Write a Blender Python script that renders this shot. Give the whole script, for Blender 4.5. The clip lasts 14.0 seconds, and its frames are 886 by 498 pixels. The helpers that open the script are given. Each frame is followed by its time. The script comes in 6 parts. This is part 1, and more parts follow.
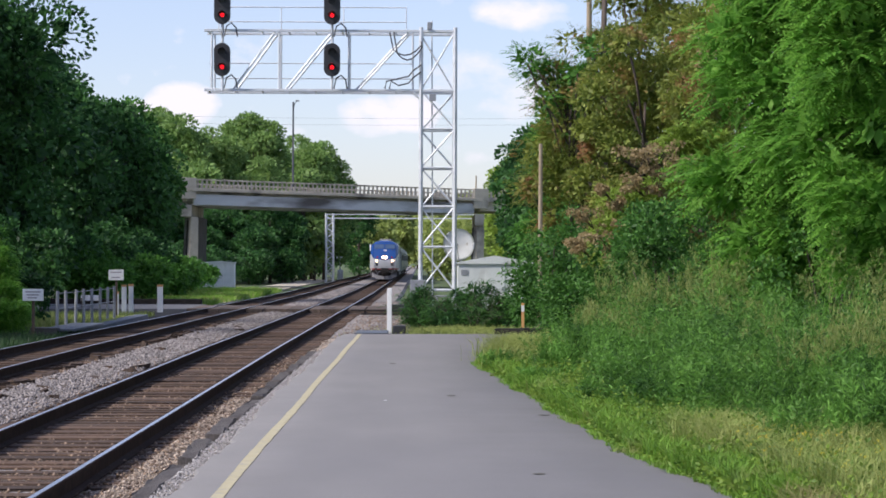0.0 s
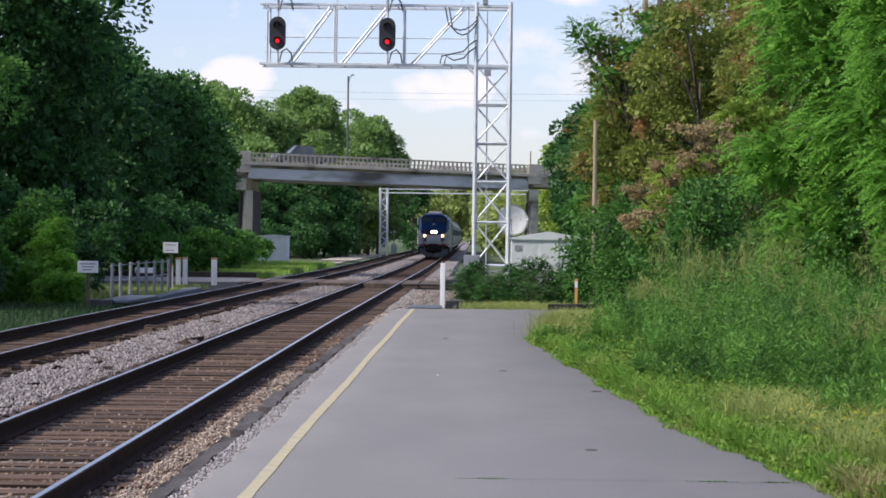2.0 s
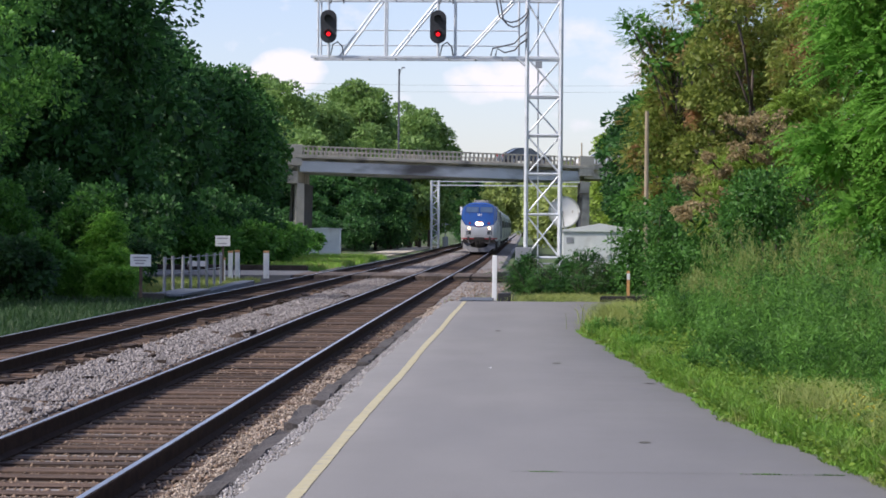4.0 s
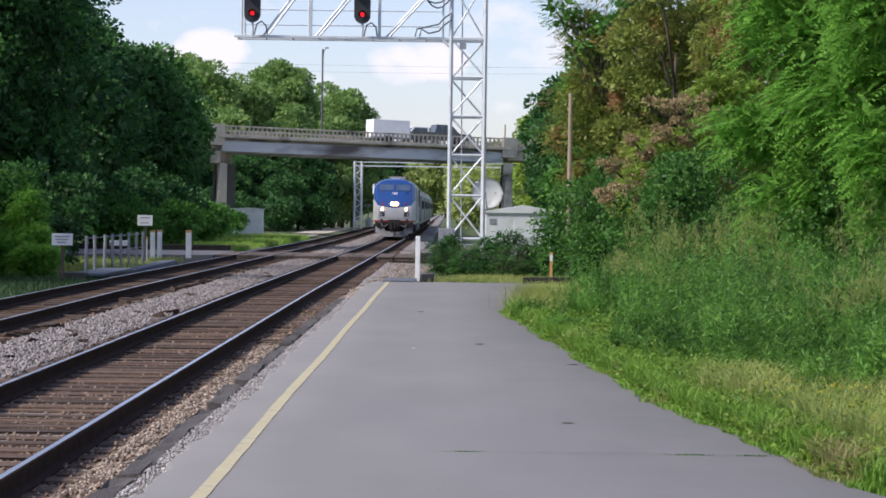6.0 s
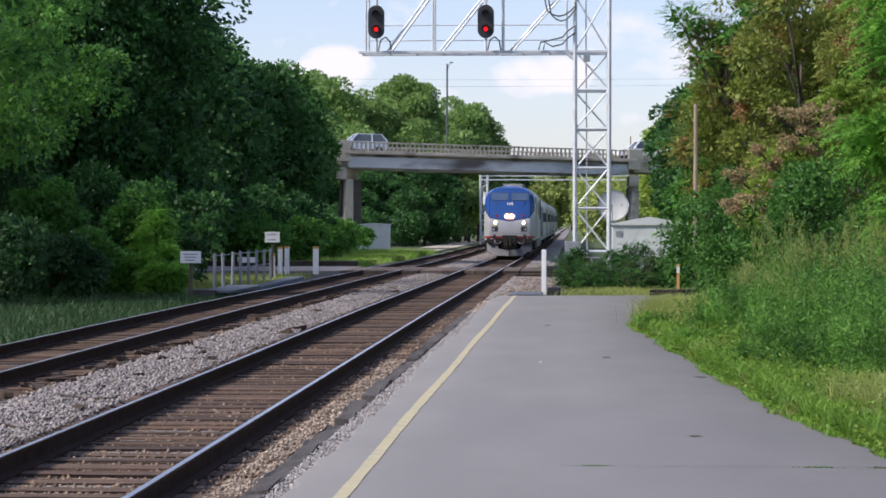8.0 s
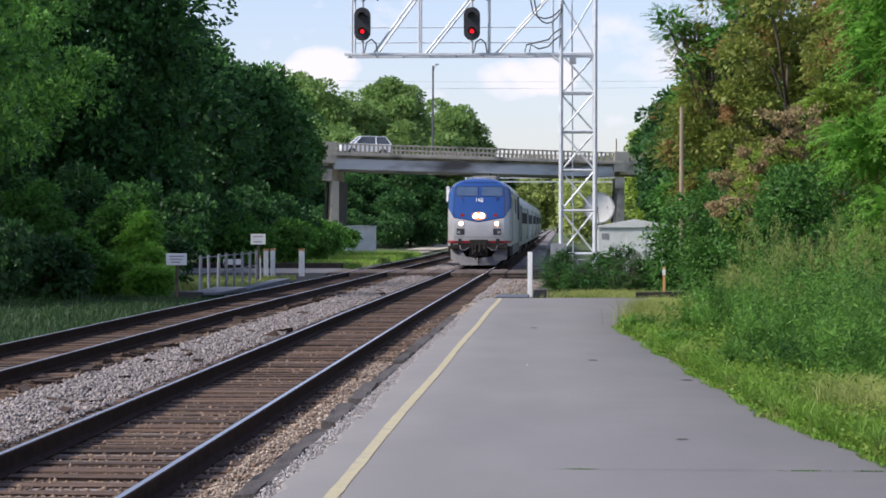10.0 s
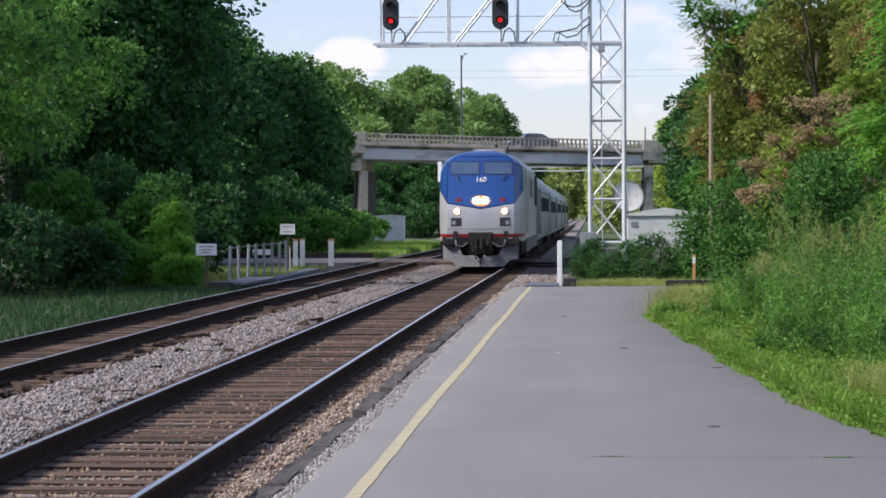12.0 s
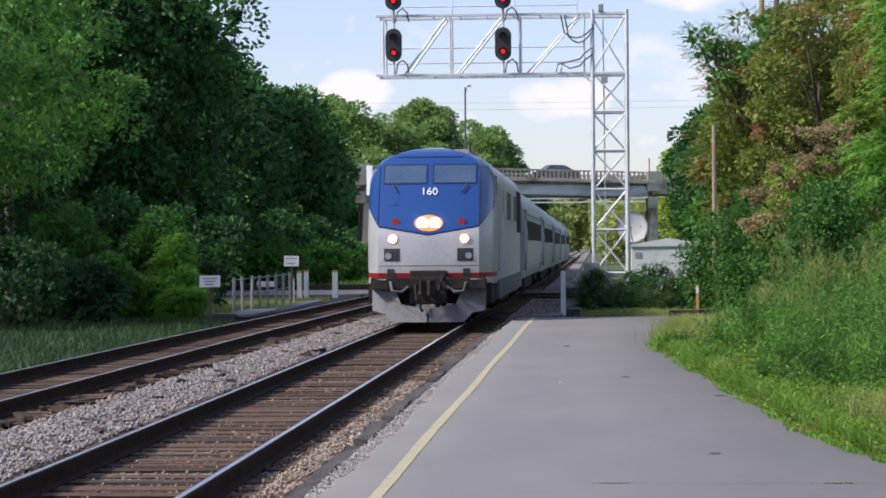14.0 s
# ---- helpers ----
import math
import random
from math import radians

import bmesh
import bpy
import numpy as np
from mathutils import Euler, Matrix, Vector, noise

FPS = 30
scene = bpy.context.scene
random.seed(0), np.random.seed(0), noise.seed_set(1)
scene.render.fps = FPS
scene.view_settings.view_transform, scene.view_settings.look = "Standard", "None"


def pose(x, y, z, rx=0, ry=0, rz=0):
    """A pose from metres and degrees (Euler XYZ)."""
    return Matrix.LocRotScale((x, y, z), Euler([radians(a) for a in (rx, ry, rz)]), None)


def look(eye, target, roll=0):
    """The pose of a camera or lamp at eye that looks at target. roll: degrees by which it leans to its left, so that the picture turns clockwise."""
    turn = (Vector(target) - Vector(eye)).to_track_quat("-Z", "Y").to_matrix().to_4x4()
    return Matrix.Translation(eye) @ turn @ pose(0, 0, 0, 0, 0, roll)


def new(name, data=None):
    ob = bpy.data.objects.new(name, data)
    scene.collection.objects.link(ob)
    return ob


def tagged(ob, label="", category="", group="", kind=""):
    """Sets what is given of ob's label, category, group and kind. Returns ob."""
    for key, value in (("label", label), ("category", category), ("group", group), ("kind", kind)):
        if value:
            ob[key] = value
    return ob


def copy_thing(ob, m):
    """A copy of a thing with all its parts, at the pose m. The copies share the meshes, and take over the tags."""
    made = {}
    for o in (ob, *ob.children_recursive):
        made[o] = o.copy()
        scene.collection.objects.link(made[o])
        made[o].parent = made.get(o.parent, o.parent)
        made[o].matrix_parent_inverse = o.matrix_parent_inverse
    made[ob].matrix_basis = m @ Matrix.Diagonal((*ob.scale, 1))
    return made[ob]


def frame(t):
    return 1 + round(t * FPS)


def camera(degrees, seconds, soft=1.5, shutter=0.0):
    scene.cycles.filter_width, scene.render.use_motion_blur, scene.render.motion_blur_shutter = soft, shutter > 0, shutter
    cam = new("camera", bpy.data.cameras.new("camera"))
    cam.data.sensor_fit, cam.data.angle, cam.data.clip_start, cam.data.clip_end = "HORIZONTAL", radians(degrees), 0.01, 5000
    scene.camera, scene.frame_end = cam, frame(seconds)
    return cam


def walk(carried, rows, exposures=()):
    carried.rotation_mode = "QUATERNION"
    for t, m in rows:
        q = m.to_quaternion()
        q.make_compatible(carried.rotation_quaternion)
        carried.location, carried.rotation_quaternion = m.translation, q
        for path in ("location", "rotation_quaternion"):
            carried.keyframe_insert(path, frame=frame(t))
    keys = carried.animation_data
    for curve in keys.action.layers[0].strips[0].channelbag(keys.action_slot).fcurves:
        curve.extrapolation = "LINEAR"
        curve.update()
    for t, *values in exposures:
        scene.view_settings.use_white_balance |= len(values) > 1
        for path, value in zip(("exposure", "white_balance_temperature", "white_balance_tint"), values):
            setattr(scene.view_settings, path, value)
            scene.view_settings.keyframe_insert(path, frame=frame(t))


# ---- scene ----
# Telephoto view down a platform towards an oncoming train.
# x runs across to the right, y along the track away from the camera, z up; the platform is z = 0.
cam = camera(21.15, 14.0, soft=1.7)
TURNS = [
    (0.0, 90.278, -0.193, -0.532, 0.017, 1.747),
    (0.5, 89.906, -0.070, 0.103, -0.011, 1.749),
    (1.0, 89.500, 0.005, 1.538, -0.015, 1.751),
    (1.5, 89.645, 0.000, 1.105, 0.000, 1.750),
    (2.0, 89.671, -0.651, 0.767, 0.021, 1.743),
    (2.5, 89.284, -0.554, 0.984, 0.070, 1.745),
    (3.0, 89.468, -0.337, 2.015, 0.072, 1.741),
    (3.2, 89.501, -0.427, 1.911, 0.053, 1.751),
    (5.3, 89.412, -0.457, 2.197, -0.005, 1.748),
    (5.5, 89.549, -0.897, 1.635, -0.003, 1.750),
    (6.0, 89.033, -0.760, 0.141, -0.006, 1.742),
    (6.5, 88.795, -0.753, 0.285, -0.008, 1.757),
    (7.0, 88.597, -0.610, 0.020, -0.014, 1.749),
    (7.5, 89.414, -0.673, 2.530, 0.001, 1.760),
    (7.7, 89.335, 0.013, 3.206, 0.013, 1.750),
    (9.8, 89.444, -0.218, 2.912, -0.016, 1.751),
    (10.0, 89.386, -0.055, 2.843, -0.001, 1.761),
    (10.5, 89.155, -0.035, 2.987, -0.008, 1.756),
    (11.0, 89.277, -0.101, 3.040, -0.014, 1.756),
    (11.5, 89.708, -0.159, 3.147, -0.011, 1.761),
    (12.0, 89.135, 0.225, 3.541, -0.014, 1.750),
    (12.5, 89.295, 0.175, 2.985, -0.005, 1.758),
    (13.0, 89.399, 0.363, 3.458, 0.017, 1.769),
    (13.5, 90.006, 0.426, 3.037, 0.018, 1.766),
    (14.0, 89.915, 0.436, 3.658, 0.028, 1.713),
]
EXPO = 0.6
SUN_POWER, SUN_WIDE = 3.6, 10.0
SKY_STRENGTH = 0.095
SKY_TINT = (1.0, 1.0, 1.16, 1)
CLOUD_COLOUR = (7.0, 6.8, 7.1, 1)
# cumulus heads: sideways, height, half width, half height, thickness of each in the sky
CLOUDS = [(-0.02, 0.0605, 0.018, 0.010, 1.0), (-0.006, 0.0625, 0.016, 0.010, 0.95), (-0.1, 0.0645, 0.017, 0.011, 1.0), (-0.114, 0.059, 0.022, 0.008, 0.9), (0.042, 0.104, 0.026, 0.009, 0.5), (0.03, 0.075, 0.03, 0.02, 0.3)]

walk(cam, [(t, pose(x, 0, z, rx, ry, rz)) for t, rx, ry, rz, x, z in TURNS], exposures=[(0.0, EXPO, 6300, 15), (14.0, EXPO, 6300, 15)])

# ---- light ----
SUN_EL, SUN_AZ = 41.0, 247.0     # degrees; azimuth clockwise from +y
world = bpy.data.worlds.new("sky")
scene.world = world
world.use_nodes = True


def build_sky():
    nt = world.node_tree
    nt.nodes.clear()
    N, L = nt.nodes.new, nt.links.new
    out, bg = N("ShaderNodeOutputWorld"), N("ShaderNodeBackground")
    sky = N("ShaderNodeTexSky")
    sky.sky_type, sky.sun_disc = "NISHITA", False
    sky.sun_elevation, sky.sun_rotation = radians(SUN_EL), radians(SUN_AZ)
    sky.air_density, sky.dust_density, sky.ozone_density = 1.0, 0.6, 1.5
    coord = N("ShaderNodeTexCoord")
    sep = N("ShaderNodeSeparateXYZ")
    L(coord.outputs["Generated"], sep.inputs[0])
    # thin high haze and scattered cumulus
    stretch = N("ShaderNodeMapping")
    stretch.inputs["Scale"].default_value = (34.0, 34.0, 60.0)
    L(coord.outputs["Generated"], stretch.inputs[0])
    soft = N("ShaderNodeTexNoise")
    soft.inputs["Scale"].default_value, soft.inputs["Detail"].default_value = 1.0, 7.0
    soft.inputs["Roughness"].default_value = 0.55
    L(stretch.outputs[0], soft.inputs["Vector"])

    def math_node(op, a, b):
        m = N("ShaderNodeMath")
        m.operation = op
        for k, v in enumerate((a, b)):
            if v is None:
                continue
            if isinstance(v, (int, float)):
                m.inputs[k].default_value = v
            else:
                L(v, m.inputs[k])
        return m.outputs[0]

    total = None
    # cumulus heads: azimuth, height, half width, half height (all in radians), thickness
    for az, el, wide, high, thick in CLOUDS:
        dx = math_node("DIVIDE", math_node("SUBTRACT", sep.outputs[0], az), wide)
        dz = math_node("DIVIDE", math_node("SUBTRACT", sep.outputs[2], el), high)
        d = math_node("ADD", math_node("MULTIPLY", dx, dx), math_node("MULTIPLY", dz, dz))
        blob = math_node("SUBTRACT", 1.0, d)
        blob = math_node("MULTIPLY", math_node("MAXIMUM", blob, 0.0), thick)
        total = blob if total is None else math_node("MAXIMUM", total, blob)
    ruffle = math_node("MULTIPLY", math_node("SUBTRACT", soft.outputs["Fac"], 0.5), 2.4)
    body = math_node("ADD", math_node("MULTIPLY", math_node("POWER", total, 0.7), 1.15), ruffle)
    ramp = N("ShaderNodeValToRGB")
    ramp.color_ramp.elements[0].position, ramp.color_ramp.elements[1].position = 0.25, 0.85
    ramp.color_ramp.elements[0].color, ramp.color_ramp.elements[1].color = (0.16, 0.16, 0.16, 1), (1, 1, 1, 1)
    L(body, ramp.inputs[0])
    cloud = N("ShaderNodeMix")
    cloud.data_type = "RGBA"
    L(ramp.outputs[0], cloud.inputs["Factor"])
    tint = N("ShaderNodeMix")
    tint.data_type, tint.blend_type = "RGBA", "MULTIPLY"
    tint.inputs["Factor"].default_value = 1.0
    L(sky.outputs[0], tint.inputs["A"])
    tint.inputs["B"].default_value = SKY_TINT
    L(tint.outputs["Result"], cloud.inputs["A"])
    cloud.inputs["B"].default_value = CLOUD_COLOUR
    L(cloud.outputs["Result"], bg.inputs[0])
    bg.inputs[1].default_value = SKY_STRENGTH
    L(bg.outputs[0], out.inputs[0])


build_sky()
sun = new("sun", bpy.data.lights.new("sun", "SUN"))
sun.data.energy, sun.data.angle, sun.data.color = SUN_POWER, radians(SUN_WIDE), (1.0, 0.93, 0.82)
_a, _e = radians(SUN_AZ), radians(SUN_EL)
sun.matrix_world = look((0, 0, 60), Vector((0, 0, 60)) - Vector((math.sin(_a) * math.cos(_e), math.cos(_a) * math.cos(_e), math.sin(_e))))


# ---- materials ----
def surface(name, dark, light, scale=8.0, rough=0.8, metal=0.0, bump=0.0, fine=60.0, island=0.0, random_ob=0.0, stain=None,
            stain_scale=1.0, stain_at=(0.55, 0.7), coat=0.0, stretch=(1, 1, 1)):
    """A two-scale procedural surface: colour between dark and light, optional stains, fine relief, variation by piece."""
    m = bpy.data.materials.new(name)
    m.use_nodes = True
    nt = m.node_tree
    N, L = nt.nodes.new, nt.links.new
    p = nt.nodes["Principled BSDF"]
    coord, mp = N("ShaderNodeTexCoord"), N("ShaderNodeMapping")
    mp.inputs["Scale"].default_value = stretch
    L(coord.outputs["Object"], mp.inputs[0])
    big, small = N("ShaderNodeTexNoise"), N("ShaderNodeTexNoise")
    big.inputs["Scale"].default_value, big.inputs["Detail"].default_value = scale, 5.0
    small.inputs["Scale"].default_value, small.inputs["Detail"].default_value = fine, 4.0
    L(mp.outputs[0], big.inputs["Vector"])
    L(mp.outputs[0], small.inputs["Vector"])
    mixn = N("ShaderNodeMix")
    mixn.data_type = "FLOAT"
    mixn.inputs["Factor"].default_value = 0.45
    L(big.outputs["Fac"], mixn.inputs["A"])
    L(small.outputs["Fac"], mixn.inputs["B"])
    value = mixn.outputs["Result"]
    ramp = N("ShaderNodeValToRGB")
    ramp.color_ramp.elements[0].position, ramp.color_ramp.elements[1].position = 0.34, 0.66
    ramp.color_ramp.elements[0].color, ramp.color_ramp.elements[1].color = (*dark, 1), (*light, 1)
    L(value, ramp.inputs[0])
    col = ramp.outputs[0]
    if stain:
        sn = N("ShaderNodeTexNoise")
        sn.inputs["Scale"].default_value, sn.inputs["Detail"].default_value = stain_scale, 6.0
        L(mp.outputs[0], sn.inputs["Vector"])
        sr = N("ShaderNodeMapRange")
        sr.inputs["From Min"].default_value, sr.inputs["From Max"].default_value = stain_at
        L(sn.outputs["Fac"], sr.inputs["Value"])
        mx = N("ShaderNodeMix")
        mx.data_type = "RGBA"
        L(sr.outputs["Result"], mx.inputs["Factor"])
        L(col, mx.inputs["A"])
        mx.inputs["B"].default_value = (*stain, 1)
        col = mx.outputs["Result"]
    if island or random_ob:
        hsv = N("ShaderNodeHueSaturation")
        if island:
            src = N("ShaderNodeNewGeometry").outputs["Random Per Island"]
        else:
            src = N("ShaderNodeObjectInfo").outputs["Random"]
        k = island or random_ob
        mr = N("ShaderNodeMapRange")
        mr.inputs["To Min"].default_value, mr.inputs["To Max"].default_value = 1 - k, 1 + k
        L(src, mr.inputs["Value"])
        L(mr.outputs["Result"], hsv.inputs["Value"])
        L(col, hsv.inputs["Color"])
        col = hsv.outputs[0]
    L(col, p.inputs["Base Color"])
    p.inputs["Roughness"].default_value, p.inputs["Metallic"].default_value = rough, metal
    p.inputs["Coat Weight"].default_value = coat
    if bump:
        b = N("ShaderNodeBump")
        b.inputs["Strength"].default_value, b.inputs["Distance"].default_value = 0.6, bump
        L(small.outputs["Fac"], b.inputs["Height"])
        L(b.outputs[0], p.inputs["Normal"])
    return m


def leafy(name, dark, light, dry=None, dry_share=0.0, through_light=0.38, vary=0.5, patch_scale=0.55, span=(0.2, 0.8)):
    """Foliage: each leaf varies, clumps vary by place, some light passes through."""
    m = bpy.data.materials.new(name)
    m.use_nodes = True
    nt = m.node_tree
    N, L = nt.nodes.new, nt.links.new
    p, out = nt.nodes["Principled BSDF"], nt.nodes["Material Output"]
    geo, coord = N("ShaderNodeNewGeometry"), N("ShaderNodeTexCoord")
    noise_n = N("ShaderNodeTexNoise")
    noise_n.inputs["Scale"].default_value, noise_n.inputs["Detail"].default_value = patch_scale, 3.0
    L(coord.outputs["Object"], noise_n.inputs["Vector"])
    mixn = N("ShaderNodeMix")
    mixn.data_type = "FLOAT"
    mixn.inputs["Factor"].default_value = vary
    L(noise_n.outputs["Fac"], mixn.inputs["A"])
    L(geo.outputs["Random Per Island"], mixn.inputs["B"])
    ramp = N("ShaderNodeValToRGB")
    ramp.color_ramp.elements[0].position, ramp.color_ramp.elements[1].position = span
    ramp.color_ramp.elements[0].color, ramp.color_ramp.elements[1].color = (*dark, 1), (*light, 1)
    L(mixn.outputs["Result"], ramp.inputs[0])
    col = ramp.outputs[0]
    if dry:
        dn = N("ShaderNodeTexNoise")
        dn.inputs["Scale"].default_value, dn.inputs["Detail"].default_value = 0.9, 4.0
        L(coord.outputs["Object"], dn.inputs["Vector"])
        mr = N("ShaderNodeMapRange")
        edge = 0.7 - 0.35 * dry_share
        mr.inputs["From Min"].default_value, mr.inputs["From Max"].default_value = edge, edge + 0.12
        L(dn.outputs["Fac"], mr.inputs["Value"])
        mx = N("ShaderNodeMix")
        mx.data_type = "RGBA"
        L(mr.outputs["Result"], mx.inputs["Factor"])
        L(col, mx.inputs["A"])
        mx.inputs["B"].default_value = (*dry, 1)
        col = mx.outputs["Result"]
    L(col, p.inputs["Base Color"])
    p.inputs["Roughness"].default_value = 0.55
    p.inputs["Specular IOR Level"].default_value = 0.3
    tr, mixs = N("ShaderNodeBsdfTranslucent"), N("ShaderNodeMixShader")
    L(col, tr.inputs["Color"])
    mixs.inputs[0].default_value = through_light
    L(p.outputs[0], mixs.inputs[1])
    L(tr.outputs[0], mixs.inputs[2])
    L(mixs.outputs[0], out.inputs["Surface"])
    return m


def glow(name, colour, power):
    m = bpy.data.materials.new(name)
    m.use_nodes = True
    p = m.node_tree.nodes["Principled BSDF"]
    p.inputs["Base Color"].default_value = (*colour, 1)
    p.inputs["Emission Color"].default_value, p.inputs["Emission Strength"].default_value = (*colour, 1), power
    return m


ASPHALT = surface("asphalt", (0.168, 0.162, 0.158), (0.206, 0.199, 0.193), 1.1, 0.9, bump=0.003, fine=80, stain=(0.168, 0.164, 0.166), stain_scale=0.25, stain_at=(0.45, 0.75), stretch=(1, 0.35, 1))
ROAD = surface("road_asphalt", (0.11, 0.11, 0.115), (0.16, 0.16, 0.165), 0.8, 0.85, bump=0.004, fine=50)
SPOT = surface("dark_joint_dirt", (0.05, 0.05, 0.04), (0.11, 0.105, 0.09), 20, 0.95, fine=60)
YELLOW = surface("worn_yellow_paint", (0.37, 0.325, 0.19), (0.46, 0.415, 0.265), 4, 0.7, fine=90, stain=(0.30, 0.28, 0.24), stain_scale=9, stain_at=(0.56, 0.68))
BALLAST = surface("ballast", (0.13, 0.118, 0.11), (0.32, 0.295, 0.28), 14, 0.9, bump=0.03, fine=36, stain=(0.16, 0.12, 0.09), stain_scale=0.6)
STONE = surface("ballast_stone", (0.155, 0.138, 0.132), (0.30, 0.273, 0.262), 5, 0.9, island=0.5, fine=40)
GRAVEL = surface("fine_gravel", (0.21, 0.165, 0.13), (0.43, 0.36, 0.295), 5, 0.9, island=0.45, fine=40)
CHIP = surface("pale_chippings", (0.26, 0.245, 0.24), (0.44, 0.42, 0.41), 5, 0.9, island=0.35, fine=40)
FINES = surface("tan_gravel_fines", (0.24, 0.195, 0.15), (0.47, 0.40, 0.325), 9, 0.95, bump=0.012, fine=70, stain=(0.11, 0.08, 0.06), stain_scale=1.6, stain_at=(0.54, 0.7))
RUST_STONE = surface("oily_ballast_stone", (0.10, 0.068, 0.047), (0.29, 0.21, 0.15), 5, 0.9, island=0.55, fine=40)
TIE = surface("creosoted_tie", (0.025, 0.016, 0.011), (0.135, 0.082, 0.052), 5, 0.85, bump=0.01, fine=40, random_ob=0.45, stretch=(0.3, 3, 1))
TIMBER = surface("weathered_timber", (0.045, 0.032, 0.026), (0.14, 0.105, 0.08), 3, 0.85, bump=0.01, fine=40, random_ob=0.3, stretch=(3, 0.2, 1))
OLD_EDGE = surface("old_edge_timber", (0.028, 0.024, 0.022), (0.105, 0.092, 0.085), 3, 0.9, bump=0.02, fine=30, random_ob=0.3, stretch=(2, 0.4, 1))
RAIL_SIDE = surface("rusty_rail", (0.016, 0.010, 0.008), (0.05, 0.030, 0.022), 6, 0.8, metal=0.0, fine=70)
RAIL_SIDE.node_tree.nodes["Principled BSDF"].inputs["Specular IOR Level"].default_value = 0.08
RAIL_HEAD = surface("polished_rail_head", (0.66, 0.66, 0.68), (0.82, 0.82, 0.83), 4, 0.34, metal=1.0, fine=90, stretch=(1, 0.1, 1))
GALV = surface("galvanised_steel", (0.50, 0.53, 0.56), (0.70, 0.73, 0.76), 3, 0.45, metal=0.15, fine=40)
GALV_DULL = surface("dull_galvanised_steel", (0.2, 0.215, 0.23), (0.34, 0.355, 0.38), 3, 0.55, metal=0.3, fine=40)
BLACK = surface("black_paint", (0.012, 0.012, 0.014), (0.03, 0.03, 0.033), 4, 0.5, fine=40)
CABLE = surface("cable_rubber", (0.05, 0.055, 0.065), (0.10, 0.105, 0.12), 4, 0.5, fine=40)
CONCRETE = surface("weathered_concrete", (0.36, 0.325, 0.265), (0.56, 0.51, 0.42), 0.9, 0.9, bump=0.01, fine=22, stain=(0.13, 0.12, 0.11), stain_scale=0.5, stain_at=(0.52, 0.72))
CONCRETE_GIRDER = surface("grey_girder_paint", (0.46, 0.475, 0.495), (0.62, 0.635, 0.655), 0.4, 0.7, fine=16, stain=(0.10, 0.09, 0.085), stain_scale=0.22, stain_at=(0.5, 0.68), stretch=(0.6, 0.6, 2))
# concrete with the shade under the deck put into its colour
SHADED_CONCRETE = surface("shaded_concrete", (0.05, 0.048, 0.046), (0.11, 0.105, 0.10), 0.9, 0.95, bump=0.01, fine=22)
PALE_GRAVEL = surface("pale_dry_gravel", (0.34, 0.30, 0.23), (0.50, 0.45, 0.36), 3, 0.95, bump=0.01, fine=30)
WHITE_POST = surface("white_post_paint", (0.70, 0.71, 0.71), (0.82, 0.82, 0.81), 3, 0.6, fine=30, stain=(0.4, 0.36, 0.3), stain_scale=3, stain_at=(0.6, 0.75))
WHITE_HUT = surface("pale_hut_paint", (0.50, 0.54, 0.54), (0.64, 0.67, 0.66), 1.5, 0.6, fine=20, stain=(0.4, 0.4, 0.37), stain_scale=1.2, stain_at=(0.55, 0.8))
WOOD_POLE = surface("weathered_pole_wood", (0.22, 0.175, 0.12), (0.36, 0.29, 0.20), 2, 0.9, bump=0.01, fine=25, stretch=(3, 3, 0.3))
BARK = surface("bark", (0.045, 0.035, 0.028), (0.12, 0.095, 0.075), 3, 0.9, bump=0.02, fine=18, stretch=(2, 2, 0.4))
SOIL = surface("grassy_soil", (0.030, 0.055, 0.014), (0.10, 0.15, 0.045), 1.3, 0.95, bump=0.04, fine=14, stain=(0.16, 0.13, 0.09), stain_scale=0.35, stain_at=(0.56, 0.7))
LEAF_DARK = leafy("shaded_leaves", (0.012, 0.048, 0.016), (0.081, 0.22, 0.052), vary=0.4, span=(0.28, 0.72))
LEAF_MID = leafy("green_leaves", (0.034, 0.11, 0.018), (0.136, 0.34, 0.055))
LEAF_BUSH = leafy("bush_leaves", (0.023, 0.078, 0.015), (0.110, 0.275, 0.048))
LEAF_LOW = leafy("low_weed_leaves", (0.06, 0.14, 0.018), (0.25, 0.37, 0.05))
LEAF_BRIGHT = leafy("bright_compound_leaves", (0.075, 0.22, 0.028), (0.25, 0.50, 0.085), through_light=0.55)
LEAF_FRESH = leafy("fresh_green_leaves", (0.026, 0.10, 0.022), (0.205, 0.45, 0.08), vary=0.35, patch_scale=0.9, through_light=0.45, span=(0.28, 0.72))
LEAF_OLIVE = leafy("olive_and_browning_leaves", (0.085, 0.135, 0.024), (0.29, 0.335, 0.066), dry=(0.33, 0.18, 0.085), dry_share=0.42)
# yellow-green leaves made paler: distance haze is put into the colour
LEAF_HAZE = leafy("hazy_yellow_green_leaves", (0.27, 0.34, 0.11), (0.46, 0.54, 0.17))
LEAF_DRY = leafy("dead_brown_leaves", (0.25, 0.185, 0.085), (0.41, 0.325, 0.175))
LEAF_SUN = leafy("yellow_green_leaves", (0.15, 0.24, 0.035), (0.36, 0.50, 0.09))
# green leaves with some distance haze in their colour
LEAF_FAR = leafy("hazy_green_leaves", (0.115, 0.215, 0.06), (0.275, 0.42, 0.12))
GRASS = leafy("grass", (0.085, 0.20, 0.02), (0.25, 0.44, 0.06), dry=(0.32, 0.30, 0.12), dry_share=0.45, vary=0.35)
PALE_GRASS = leafy("pale_dry_grass", (0.20, 0.29, 0.055), (0.44, 0.46, 0.16), vary=0.35)
